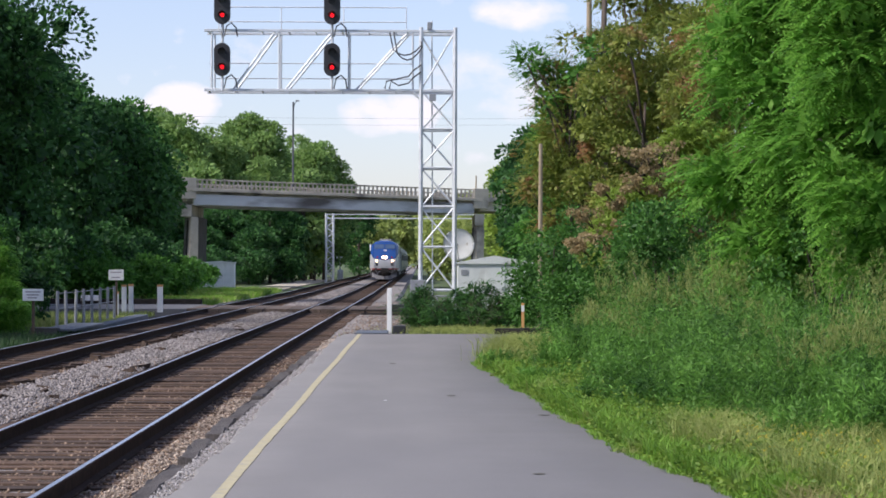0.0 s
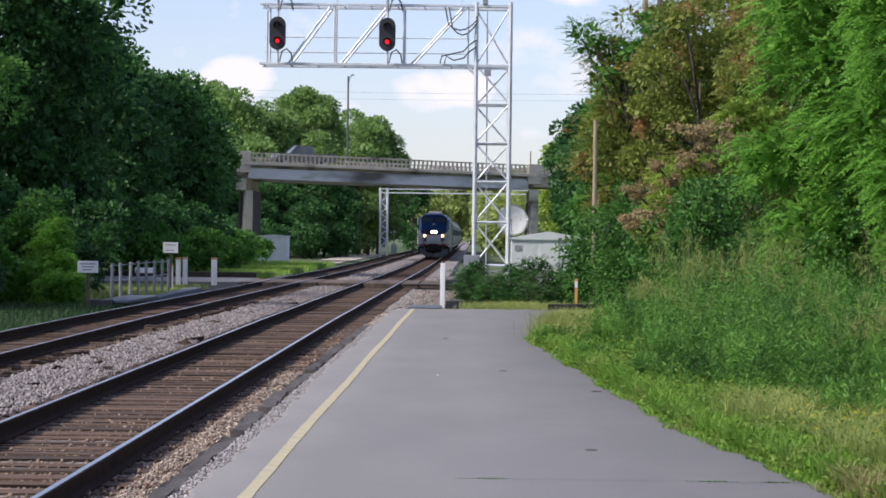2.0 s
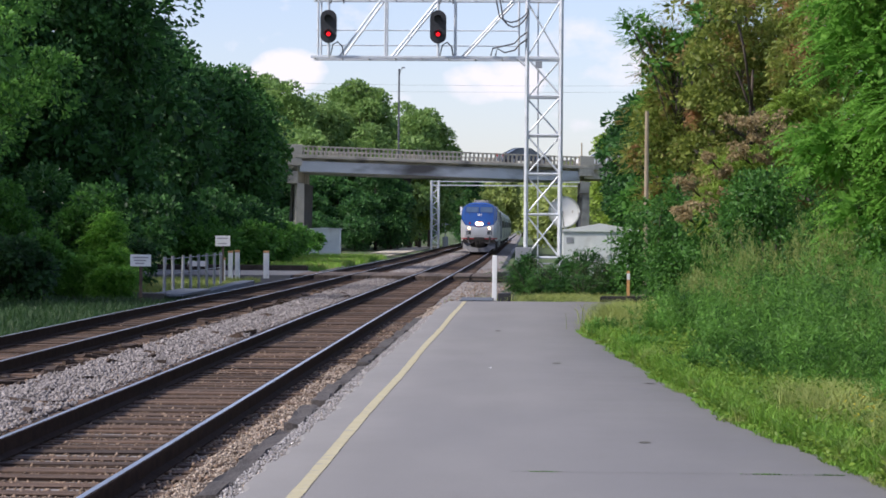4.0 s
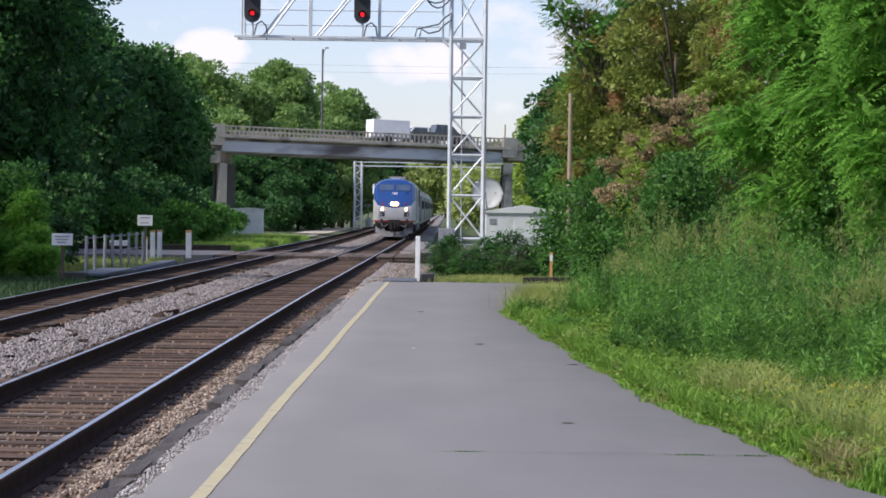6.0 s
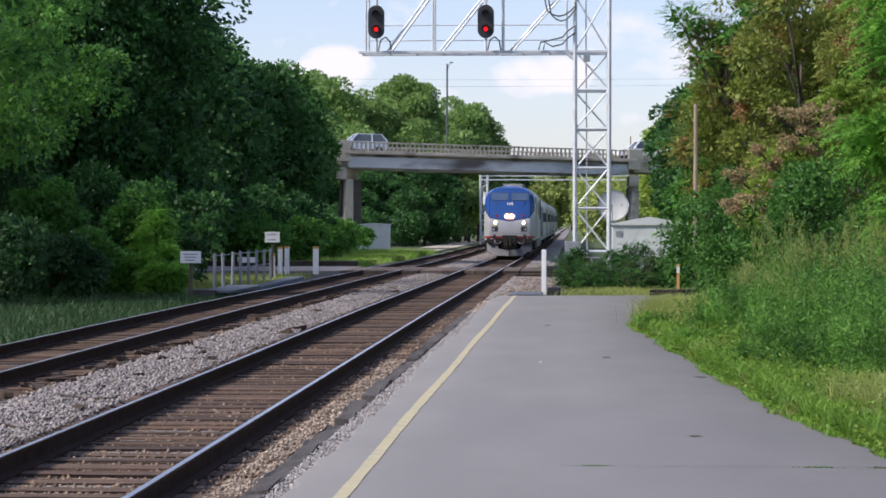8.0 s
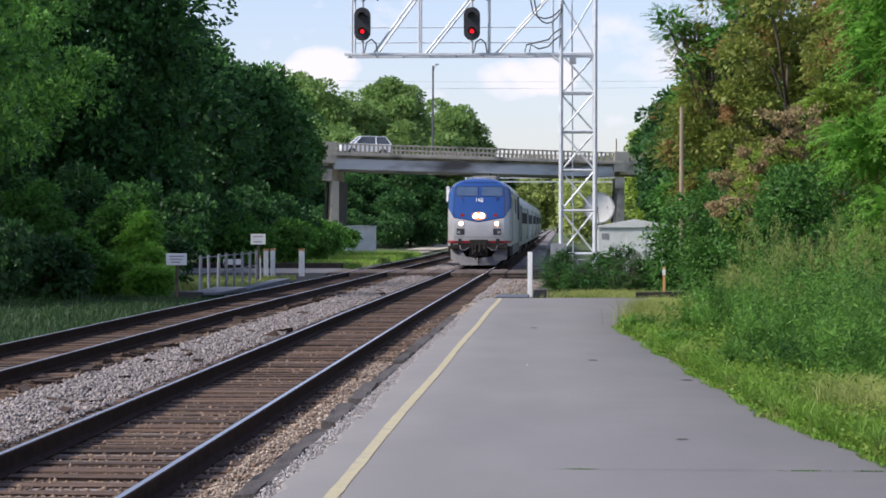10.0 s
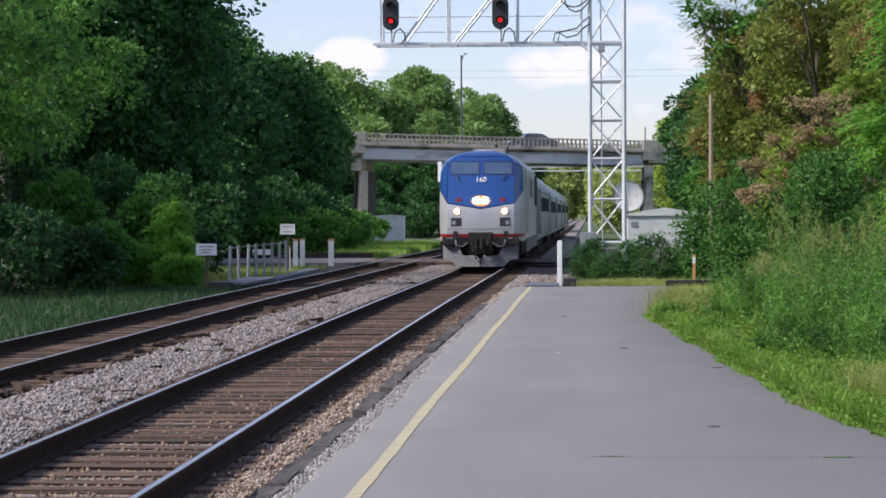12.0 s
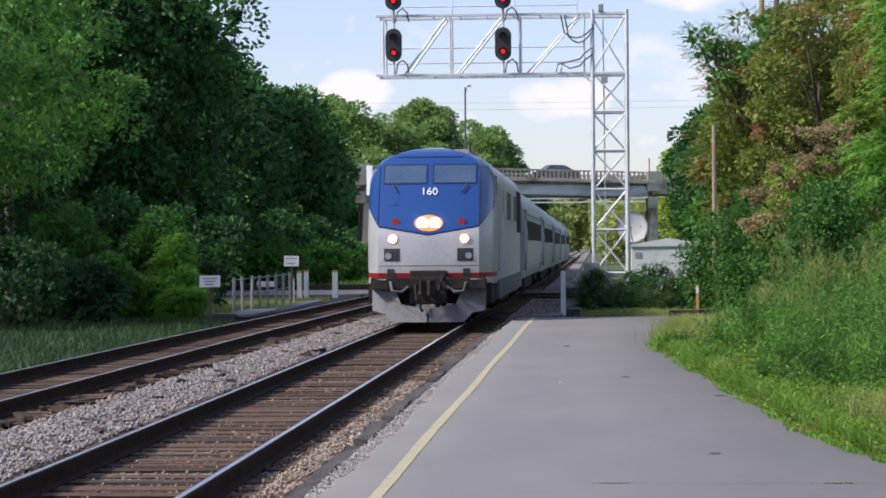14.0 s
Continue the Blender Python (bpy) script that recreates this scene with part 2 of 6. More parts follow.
WEED = leafy("tall_weeds", (0.012, 0.055, 0.010), (0.175, 0.38, 0.06), vary=0.22, patch_scale=1.7, span=(0.3, 0.68))
# darker leaf copy: shade below the overhanging crowns is put into the colour
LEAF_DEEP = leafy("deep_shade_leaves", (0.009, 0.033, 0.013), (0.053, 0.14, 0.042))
# darker grass copy; the far verge's shade is put into its colour
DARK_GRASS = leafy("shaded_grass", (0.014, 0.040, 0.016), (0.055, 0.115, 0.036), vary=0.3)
FLOWER = leafy("yellow_petals", (0.55, 0.42, 0.03), (0.75, 0.62, 0.06), vary=0.6)
PLUME = leafy("pale_seed_plumes", (0.16, 0.215, 0.05), (0.28, 0.325, 0.10), vary=0.25)


# ---- mesh helpers ----
def mesh_ob(name, bm, material, parent=None, label="", smooth=False):
    me = bpy.data.meshes.new(name)
    bm.to_mesh(me)
    bm.free()
    for mat in (material if isinstance(material, (list, tuple)) else [material]):
        me.materials.append(mat)
    if smooth:
        for poly in me.polygons:
            poly.use_smooth = True
    ob = new(name, me)
    if parent is not None:
        ob.parent = parent
    if label:
        ob["label"] = label
    return ob


def part(name, bm, material, parent, label="", smooth=False):
    return mesh_ob(name, bm, material, parent, label, smooth)


def thing(name, at=(0, 0, 0), turn=0.0):
    ob = new(name)
    ob.matrix_basis = pose(*at, 0, 0, turn)
    return ob


def box(bm, x0, x1, y0, y1, z0, z1, bevel=0.0):
    r = bmesh.ops.create_cube(bm, size=1.0)
    for v in r["verts"]:
        v.co = Vector(((x0 + x1) / 2 + v.co.x * (x1 - x0), (y0 + y1) / 2 + v.co.y * (y1 - y0), (z0 + z1) / 2 + v.co.z * (z1 - z0)))
    if bevel:
        edges = list({e for v in r["verts"] for e in v.link_edges})
        bmesh.ops.bevel(bm, geom=edges, offset=bevel, segments=2, affect="EDGES", profile=0.6)
    return bm


def boxed(*a, **k):
    return box(bmesh.new(), *a, **k)


def tube(bm, a, b, r0, r1=None, sides=8, caps=True):
    a, b = Vector(a), Vector(b)
    r1 = r0 if r1 is None else r1
    d = (b - a).normalized()
    u = d.orthogonal().normalized()
    w = d.cross(u)
    rings = []
    for c, r in ((a, r0), (b, r1)):
        rings.append([bm.verts.new(c + (u * math.cos(k * math.tau / sides) + w * math.sin(k * math.tau / sides)) * r) for k in range(sides)])
    for k in range(sides):
        bm.faces.new((rings[0][k], rings[0][(k + 1) % sides], rings[1][(k + 1) % sides], rings[1][k]))
    if caps:
        bm.faces.new(rings[0][::-1])
        bm.faces.new(rings[1])
    return bm


def tubed(*a, **k):
    return tube(bmesh.new(), *a, **k)


def bent(bm, pts, r0, r1=None, sides=6):
    """A bent tube through points."""
    pts = [Vector(p) for p in pts]
    r1 = r0 if r1 is None else r1
    last = None
    ref = Vector((0.31, 0.17, 0.93))
    for i, p in enumerate(pts):
        d = (pts[min(i + 1, len(pts) - 1)] - pts[max(i - 1, 0)]).normalized()
        u = d.cross(ref)
        u = u.normalized() if u.length > 1e-3 else d.orthogonal().normalized()
        w = d.cross(u)
        r = r0 + (r1 - r0) * i / max(1, len(pts) - 1)
        ring = [bm.verts.new(p + (u * math.cos(k * math.tau / sides) + w * math.sin(k * math.tau / sides)) * r) for k in range(sides)]
        if last:
            for k in range(sides):
                bm.faces.new((last[k], last[(k + 1) % sides], ring[(k + 1) % sides], ring[k]))
        else:
            bm.faces.new(ring[::-1])
        last = ring
    bm.faces.new(last)
    return bm


def prism(bm, outline, axis, lo, hi):
    """An outline of 2D points pushed along an axis: 'x' (y, z), 'y' (x, z) or 'z' (x, y)."""
    def at(p, h):
        return {"x": (h, p[0], p[1]), "y": (p[0], h, p[1]), "z": (p[0], p[1], h)}[axis]
    a = [bm.verts.new(at(p, lo)) for p in outline]
    b = [bm.verts.new(at(p, hi)) for p in outline]
    n = len(outline)
    for k in range(n):
        bm.faces.new((a[k], a[(k + 1) % n], b[(k + 1) % n], b[k]))
    bm.faces.new(a[::-1])
    bm.faces.new(b)
    bmesh.ops.recalc_face_normals(bm, faces=bm.faces)
    return bm


def raw(name, verts, faces, material, parent=None):
    me = bpy.data.meshes.new(name)
    me.vertices.add(len(verts))
    me.vertices.foreach_set("co", np.asarray(verts, dtype=np.float32).ravel())
    faces = np.asarray(faces, dtype=np.int32)
    n, k = faces.shape
    me.loops.add(n * k)
    me.loops.foreach_set("vertex_index", faces.ravel())
    me.polygons.add(n)
    me.polygons.foreach_set("loop_start", np.arange(n, dtype=np.int32) * k)
    me.polygons.foreach_set("loop_total", np.full(n, k, dtype=np.int32))
    me.materials.append(material)
    me.update(calc_edges=True)
    ob = new(name, me)
    if parent is not None:
        ob.parent = parent
    return ob


def unit(v):
    return v / np.maximum(np.linalg.norm(v, axis=1, keepdims=True), 1e-9)


def leaves(rng, centres, out, length, width, droop=0.3):
    """Folded diamond leaves at centres, pointing roughly along out. Gives verts (4n, 3) and quads (n, 4)."""
    n = len(centres)
    d = unit(out + rng.normal(0, 0.55, (n, 3)) - np.array([0, 0, droop]))
    side = unit(np.cross(d, rng.normal(0, 1, (n, 3))))
    up = np.cross(side, d)
    ln = (length * rng.uniform(0.65, 1.3, n))[:, None]
    wd = (width * rng.uniform(0.7, 1.2, n))[:, None]
    v = np.stack([centres, centres + d * ln * 0.5 + side * wd * 0.5 + up * wd * 0.15, centres + d * ln,
                  centres + d * ln * 0.5 - side * wd * 0.5 + up * wd * 0.15], 1).reshape(-1, 3)
    return v, np.arange(4 * n).reshape(n, 4)


def fronds(rng, bases, out, length, pairs, leaf, droop=0.45):
    """Compound leaves: a row of leaflet pairs along an arching stalk."""
    n = len(bases)
    d = unit(out * np.array([1, 1, 0.5]) + rng.normal(0, 0.35, (n, 3)))
    side = unit(np.cross(d, np.array([0, 0, 1.0]) + rng.normal(0, 0.25, (n, 3))))
    ln = length * rng.uniform(0.6, 1.2, n)
    V = []
    for k in range(1, pairs + 1):
        s = k / pairs
        c = bases + d * (ln * s)[:, None] - np.array([0, 0, 1.0]) * (droop * ln * s * s)[:, None]
        big = leaf * (1.0 - 0.45 * abs(s - 0.45)) * rng.uniform(0.8, 1.2, n)
        for sg in (-1, 1):
            ld = unit(side * sg + d * 0.45 + np.array([0, 0, -0.28]) + rng.normal(0, 0.12, (n, 3)))
            ls = unit(np.cross(ld, np.array([0, 0, 1.0])))
            tip, mid = c + ld * big[:, None], c + ld * (big * 0.45)[:, None]
            V.append(np.stack([c, mid + ls * (big * 0.21)[:, None], tip, mid - ls * (big * 0.21)[:, None]], 1))
    v = np.concatenate(V, 0).reshape(-1, 3)
    return v, np.arange(len(v)).reshape(-1, 4)


def lobes(rng, centre, radii, count, size):
    """Clump centres spread over the outside of an uneven crown, with their radii."""
    d = unit(rng.normal(0, 1, (count, 3)))
    r = rng.uniform(0.45, 1.0, count) ** 0.6
    c = np.array(centre) + d * np.array(radii) * r[:, None]
    return c, size * rng.uniform(0.6, 1.35, count)


def crown_points(rng, c, r, n):
    """Points on the shells of clumps, more towards their upper and outer side."""
    k = rng.choice(len(c), n, p=r ** 2 / (r ** 2).sum())
    d = unit(rng.normal(0, 1, (n, 3)) + np.array([0, 0, 0.5]))
    s = rng.uniform(0.78, 1.06, n)
    return c[k] + d * (r[k] * s)[:, None] * np.array([1, 1, 0.68]), d


def tree(name, at, height, radii, label, material, seed, n, leaf=0.3, clumps=40, clump=1.4, base=0.25, trunk=0.25, compound=0, lean=0.0, category="tree", droop=0.45):
    """A tapered trunk, limbs that reach the clumps, and a crown of single leaves or compound fronds."""
    rng = np.random.default_rng(seed)
    t = thing(name, at)
    mid = np.array([lean, 0, height - radii[2] * 0.95])
    c, r = lobes(rng, mid, radii, clumps, clump)
    keep = c[:, 2] > height * base * 0.4
    c, r = c[keep], r[keep]
    bm = bmesh.new()
    top = Vector((lean * 0.8, 0, height * 0.78))
    spine = [Vector((0, 0, -0.3)), Vector((lean * 0.1 + 0.1, 0.05, height * 0.2)), Vector((lean * 0.4 - 0.1, 0, height * 0.5)), top]
    bent(bm, spine, trunk, trunk * 0.25, 8)
    for k in range(min(len(c), 14)):
        s = rng.uniform(0.25, 0.85)
        a = spine[1].lerp(spine[3], s)
        e = Vector(c[k])
        bent(bm, [a, a.lerp(e, 0.5) + Vector((0, 0, 0.1 * (e - a).length)), e], trunk * 0.32, 0.03, 5)
    part("trunk", bm, BARK, t, smooth=True)
    if compound:
        pts, out = crown_points(rng, c, r, n)
        v, f = fronds(rng, pts, out, leaf * 3.6, compound, leaf, droop)
    else:
        pts, out = crown_points(rng, c, r, n)
        v, f = leaves(rng, pts, out, leaf, leaf * 0.62)
    # larger sprays deep inside close the crown
    m = n if compound else max(60, n // 7)
    pts, out = crown_points(rng, c, r * (0.6 if compound else 0.5), m)
    v2, f2 = leaves(rng, pts, out, leaf * (2.4 if compound else 1.9), leaf * (1.3 if compound else 1.5))
    v, f = np.concatenate([v, v2]), np.concatenate([f, f2 + len(v)])
    raw("crown", v, f, material, t)
    return tagged(t, label, category)


def shrub(name, at, radii, label, material, seed, n, leaf=0.15, clumps=16, clump=0.5, compound=0, category="shrub", stems=7):
    """A many-stemmed bush whose leaves reach down to the ground."""
    rng = np.random.default_rng(seed)
    t = thing(name, at)
    c, r = lobes(rng, (0, 0, radii[2] * 0.55), (radii[0], radii[1], radii[2] * 0.5), clumps, clump)
    for k in range(min(stems, len(c))):
        e = Vector(c[k])
        part("stem", bent(bmesh.new(), [(e.x * 0.15, e.y * 0.15, -0.2), (e.x * 0.5, e.y * 0.5, e.z * 0.6), e], 0.035, 0.012, 5), BARK, t)
    pts, out = crown_points(rng, c, r, n)
    if compound:
        v, f = fronds(rng, pts, out, leaf * 3.4, compound, leaf)
    else:
        v, f = leaves(rng, pts, out, leaf, leaf * 0.6)
    m = n if compound else max(40, n // 7)
    pts, out = crown_points(rng, c, r * 0.5, m)
    v2, f2 = leaves(rng, pts, out, leaf * (2.0 if compound else 1.8), leaf * (0.8 if compound else 1.4))
    v, f = np.concatenate([v, v2]), np.concatenate([f, f2 + len(v)])
    keep = v[f[:, 0], 2] > -0.25
    raw("foliage", v, f[keep], material, t)
    return tagged(t, label, category)


def blades(rng, roots, height, width, bend):
    """Arching grass blades, each two quads and a point."""
    n = len(roots)
    a = rng.uniform(0, math.tau, n)
    d = np.stack([np.cos(a), np.sin(a), np.zeros(n)], 1)
    s = np.stack([-np.sin(a), np.cos(a), np.zeros(n)], 1)
    h = (height * rng.uniform(0.5, 1.25, n))[:, None]
    w = (width * rng.uniform(0.7, 1.3, n))[:, None]
    b = (bend * rng.uniform(0.2, 1.3, n))[:, None] * h
    up = np.array([0, 0, 1.0])
    p1, p2 = roots + up * h * 0.55 + d * b * 0.3, roots + up * h * (1 - 0.25 * bend) + d * b
    v = np.stack([roots - s * w, roots + s * w, p1 + s * w * 0.8, p1 - s * w * 0.8, p2 + s * w * 0.12, p2 - s * w * 0.12], 1).reshape(-1, 3)
    k = np.arange(n)[:, None] * 6
    f = np.concatenate([k + np.array([[0, 1, 2, 3]]), k + np.array([[3, 2, 4, 5]])])
    return v, f


# ---- ground ----
RAIL_Z, TIE_Z = -0.08, -0.26
TRACK_1, TRACK_2 = -3.72, -7.74
GAUGE = 0.753


def dip(y):
    """The line falls gently beyond the platform and levels out again."""
    return -0.0021 * min(100.0, max(0.0, y - 50.0))


def dipped(bm, cuts=(50, 75, 100, 125, 150)):
    """Cuts a long mesh across and lets it follow the fall of the line."""
    for y in cuts:
        bmesh.ops.bisect_plane(bm, geom=bm.verts[:] + bm.edges[:] + bm.faces[:], plane_co=(0, y, 0), plane_no=(0, 1, 0))
    for v in bm.verts:
        v.co.z += dip(v.co.y)
    return bm


def build_ground():
    xs = [-3000, -600, -200, -80, -40, -25, -16, -11.5, -1.0, 1.0, 6, 12, 25, 60, 200, 600, 3000]
    ys = [-300, -50, 0, 15, 40, 58, 62, 75, 100, 140, 200, 300, 500, 1000, 4800]
    verts, faces = [], []
    for y in ys:
        for x in xs:
            z = -0.45
            if 0.9 < x < 30 and y < 60:
                z = -0.04
            elif y >= 100:
                z = -0.72
            if x <= -16:
                z = min(z, -0.6)
            verts.append((x, y, z))
    w = len(xs)
    for j in range(len(ys) - 1):
        for i in range(w - 1):
            a = j * w + i
            faces.append((a, a + 1, a + 1 + w, a + w))
    ob = raw("ground", verts, faces, SOIL)
    tagged(ob, "grassy earth around the railway tracks", "ground", kind="structure")


def build_ballast():
    bm = bmesh.new()
    outline = [(-11.4, -0.75), (-9.35, TIE_Z - 0.14), (-9.0, TIE_Z - 0.03), (-6.5, TIE_Z - 0.02), (-5.75, TIE_Z + 0.035), (-5.0, TIE_Z - 0.02), (-2.4, TIE_Z - 0.03), (-1.4, TIE_Z - 0.06), (-1.0, -0.7)]
    prism(bm, outline, "y", -60, 900)
    dipped(bm)
    tagged(mesh_ob("ballast", bm, BALLAST), "grey crushed stone ballast bed under both tracks", "ballast", kind="structure")


def rail_mesh(y0, y1):
    """A rail section: foot, web and head, with the worn running face."""
    bm = bmesh.new()
    outline = [(-0.07, -0.178), (0.07, -0.178), (0.07, -0.165), (0.011, -0.14), (0.011, -0.045), (0.036, -0.035), (0.036, -0.006), (0.024, 0.0),
               (-0.024, 0.0), (-0.036, -0.006), (-0.036, -0.035), (-0.011, -0.045), (-0.011, -0.14), (-0.07, -0.165)]
    prism(bm, outline, "y", y0, y1)
    bm.faces.ensure_lookup_table()
    for f in bm.faces:
        c = f.calc_center_median()
        f.material_index = 1 if c.z > -0.003 and abs(c.x) < 0.012 else 0
    return dipped(bm)


def build_track(name, x, label):
    t = thing(name, (x, 0, RAIL_Z))
    tagged(t, label, "track", kind="structure")
    for s in (-1, 1):
        r = part("rail", rail_mesh(-60, 880), [RAIL_SIDE, RAIL_HEAD], t)
        r.location.x = s * GAUGE
    return t


def add_ties(t, seed):
    rng = random.Random(seed)
    me = []
    for k in range(6):
        bm = boxed(-1.3, 1.3, -0.115, 0.115, -0.17, 0.0, bevel=0.012)
        for v in bm.verts:
            v.co += Vector((rng.uniform(-.02, .02), rng.uniform(-.012, .012), rng.uniform(-.012, .008)))
        m = bpy.data.meshes.new("tie")
        bm.to_mesh(m)
        bm.free()
        m.materials.append(TIE)
        me.append(m)
    y = -8.0
    while y < 118:
        ob = new("tie", rng.choice(me))
        ob.parent = t
        ob.location = (rng.uniform(-0.06, 0.06), y, -0.178 + dip(y) + rng.uniform(-0.012, 0.012))
        ob.rotation_euler.z = rng.gauss(0, 0.012)
        y += rng.uniform(0.49, 0.56)
    bm = bmesh.new()
    while y < 420:
        box(bm, -1.3, 1.3, y - 0.11, y + 0.11, -0.36 + dip(y), -0.175 + dip(y) + rng.uniform(-0.01, 0.01))
        y += 0.54
    far = part("far_ties", bm, TIE, t)
    far["kind"] = "stuff"


def scatter_stones(name, seed, spots, size, material, label):
    """Angular stones, six corners each, at the given places."""
    rng = np.random.default_rng(seed)
    n = len(spots)
    octa = np.array([(1, 0, 0), (-1, 0, 0), (0, 1, 0), (0, -1, 0), (0, 0, 0.8), (0, 0, -0.6)], float)
    tri = np.array([(0, 2, 4), (2, 1, 4), (1, 3, 4), (3, 0, 4), (2, 0, 5), (1, 2, 5), (3, 1, 5), (0, 3, 5)])
    v = octa[None] * rng.uniform(0.55, 1.3, (n, 6, 1)) + rng.normal(0, 0.18, (n, 6, 3))
    a = rng.uniform(0, math.tau, n)
    ca, sa = np.cos(a)[:, None], np.sin(a)[:, None]
    x, y = v[:, :, 0] * ca - v[:, :, 1] * sa, v[:, :, 0] * sa + v[:, :, 1] * ca
    v = np.stack([x, y, v[:, :, 2]], 2) * (size * rng.uniform(0.6, 1.5, n))[:, None, None] + spots[:, None, :]
    f = (np.arange(n)[:, None, None] * 6 + tri[None]).reshape(-1, 3)
    v = v.reshape(-1, 3)
    v[:, 2] -= 0.0021 * np.clip(v[:, 1] - 50.0, 0, 100)
    return tagged(raw(name, v, f, material), label, "stones", kind="stuff")


def spots(rng, n, x0, x1, y0, y1, z, dz=0.02, near=True):
    u = rng.uniform(0, 1, n)
    y = y0 * (y1 / y0) ** u if near else y0 + (y1 - y0) * u
    return np.stack([rng.uniform(x0, x1, n), y, z + rng.uniform(-dz, dz, n)], 1)


def platform_left(y):
    return -1.86 + 0.03 * math.sin(y * 0.35) + 0.02 * math.sin(y * 1.7 + 1) + 0.018 * math.sin(y * 5.3) + 0.014 * math.sin(y * 9.7)


def platform_right(y):
    k = [(10, 3.3), (17.5, 2.4), (20.6, 2.06), (23.3, 1.82), (25.3, 1.74), (34, 1.29), (40.6, 0.95), (44, 1.3), (56.2, 2.2)]
    for (a, u), (b, w) in zip(k, k[1:]):
        if y <= b:
            s = (y - a) / (b - a)
            return u + (w - u) * s + 0.035 * math.sin(y * 1.1) + 0.025 * math.sin(y * 3.1) + 0.02 * math.sin(y * 8.3)
    return k[-1][1]


def build_platform():
    ys = [-20 + 0.15 * k for k in range(509)]
    verts, faces = [], []
    for y in ys:
        a, b = platform_left(y), platform_right(max(y, 10))
        row = [(a - 0.01, -0.5), (a, -0.02), (a + 0.03, 0.0), (-1.0, 0.0), (0.0, 0.005), (b - 0.05, 0.0), (b, -0.03), (b + 0.02, -0.5)]
        verts += [(x, y, z) for x, z in row]
    for j in range(len(ys) - 1):
        for i in range(7):
            k = j * 8 + i
            faces.append((k, k + 1, k + 9, k + 8))
    ob = raw("platform", verts, faces, ASPHALT)
    tagged(ob, "worn grey asphalt station platform", "platform", kind="structure")
    bm = bmesh.new()
    rng = random.Random(4)
    prev = None
    y = -10.0
    while y < 56.1:
        w = 0.047 + rng.uniform(-0.004, 0.004)
        x = -1.425 - 0.0014 * (56 - y) + 0.008 * math.sin(y * 0.5)
        cur = (bm.verts.new((x - w, y, 0.004)), bm.verts.new((x + w, y, 0.004)))
        if prev:
            bm.faces.new((prev[0], prev[1], cur[1], cur[0]))
        prev = cur
        y += 0.4
    tagged(mesh_ob("safety_line", bm, YELLOW), "worn yellow safety line painted along platform", "marking", kind="structure")


def stain(name, x, y, rx, ry, mat, label):
    bm = bmesh.new()
    rng = random.Random(int(x * 100 + y * 10))
    ring = [bm.verts.new((x + rx * math.cos(a) * rng.uniform(0.7, 1.2), y + ry * math.sin(a) * rng.uniform(0.7, 1.2), 0.0075)) for a in [k * math.tau / 18 for k in range(18)]]
    bm.faces.new(ring)
    tagged(mesh_ob(name, bm, mat), label, "stain", kind="structure")


def platform_marks():
    """The transverse joint, its dirt, and a few oil spots."""
    bm = bmesh.new()
    rng = random.Random(8)
    prev = None
    x = -0.1
    while x < 2.55:
        y, w = 16.98 + rng.uniform(-0.02, 0.02), rng.uniform(0.002, 0.006)
        cur = (bm.verts.new((x, y - w, 0.0075)), bm.verts.new((x, y + w, 0.0075)))
        if prev:
            bm.faces.new((prev[0], cur[0], cur[1], prev[1]))
        prev = cur
        x += 0.09
    tagged(mesh_ob("platform_joint", bm, SPOT), "dark dirt-filled joint across the platform", "joint", kind="structure")
    for x, y, rx, ry in ((0.41, 30.6, 0.055, 0.16), (0.99, 19.4, 0.055, 0.07), (1.42, 26.8, 0.07, 0.08), (-0.45, 40.0, 0.06, 0.2)):
        stain("platform_spot", x, y, rx, ry, SPOT, "small dark spot on the asphalt")
    for x, y, rx, ry in ((-0.42, 29.5, 0.02, 0.05),):
        stain("platform_litter", x, y, rx, ry, WHITE_POST, "small pale scrap on the asphalt")


build_ground()
build_ballast()
track_1 = build_track("track_1", TRACK_1, "polished steel rails on dark creosoted timber ties")
platform_marks()
track_2 = build_track("track_2", TRACK_2, "steel rails on dark ties of the second track")
build_platform()


# ---- signal gantry ----
def lattice(t, name, a, b, r, mat):
    return part(name, tubed(a, b, r, sides=8), mat, t)


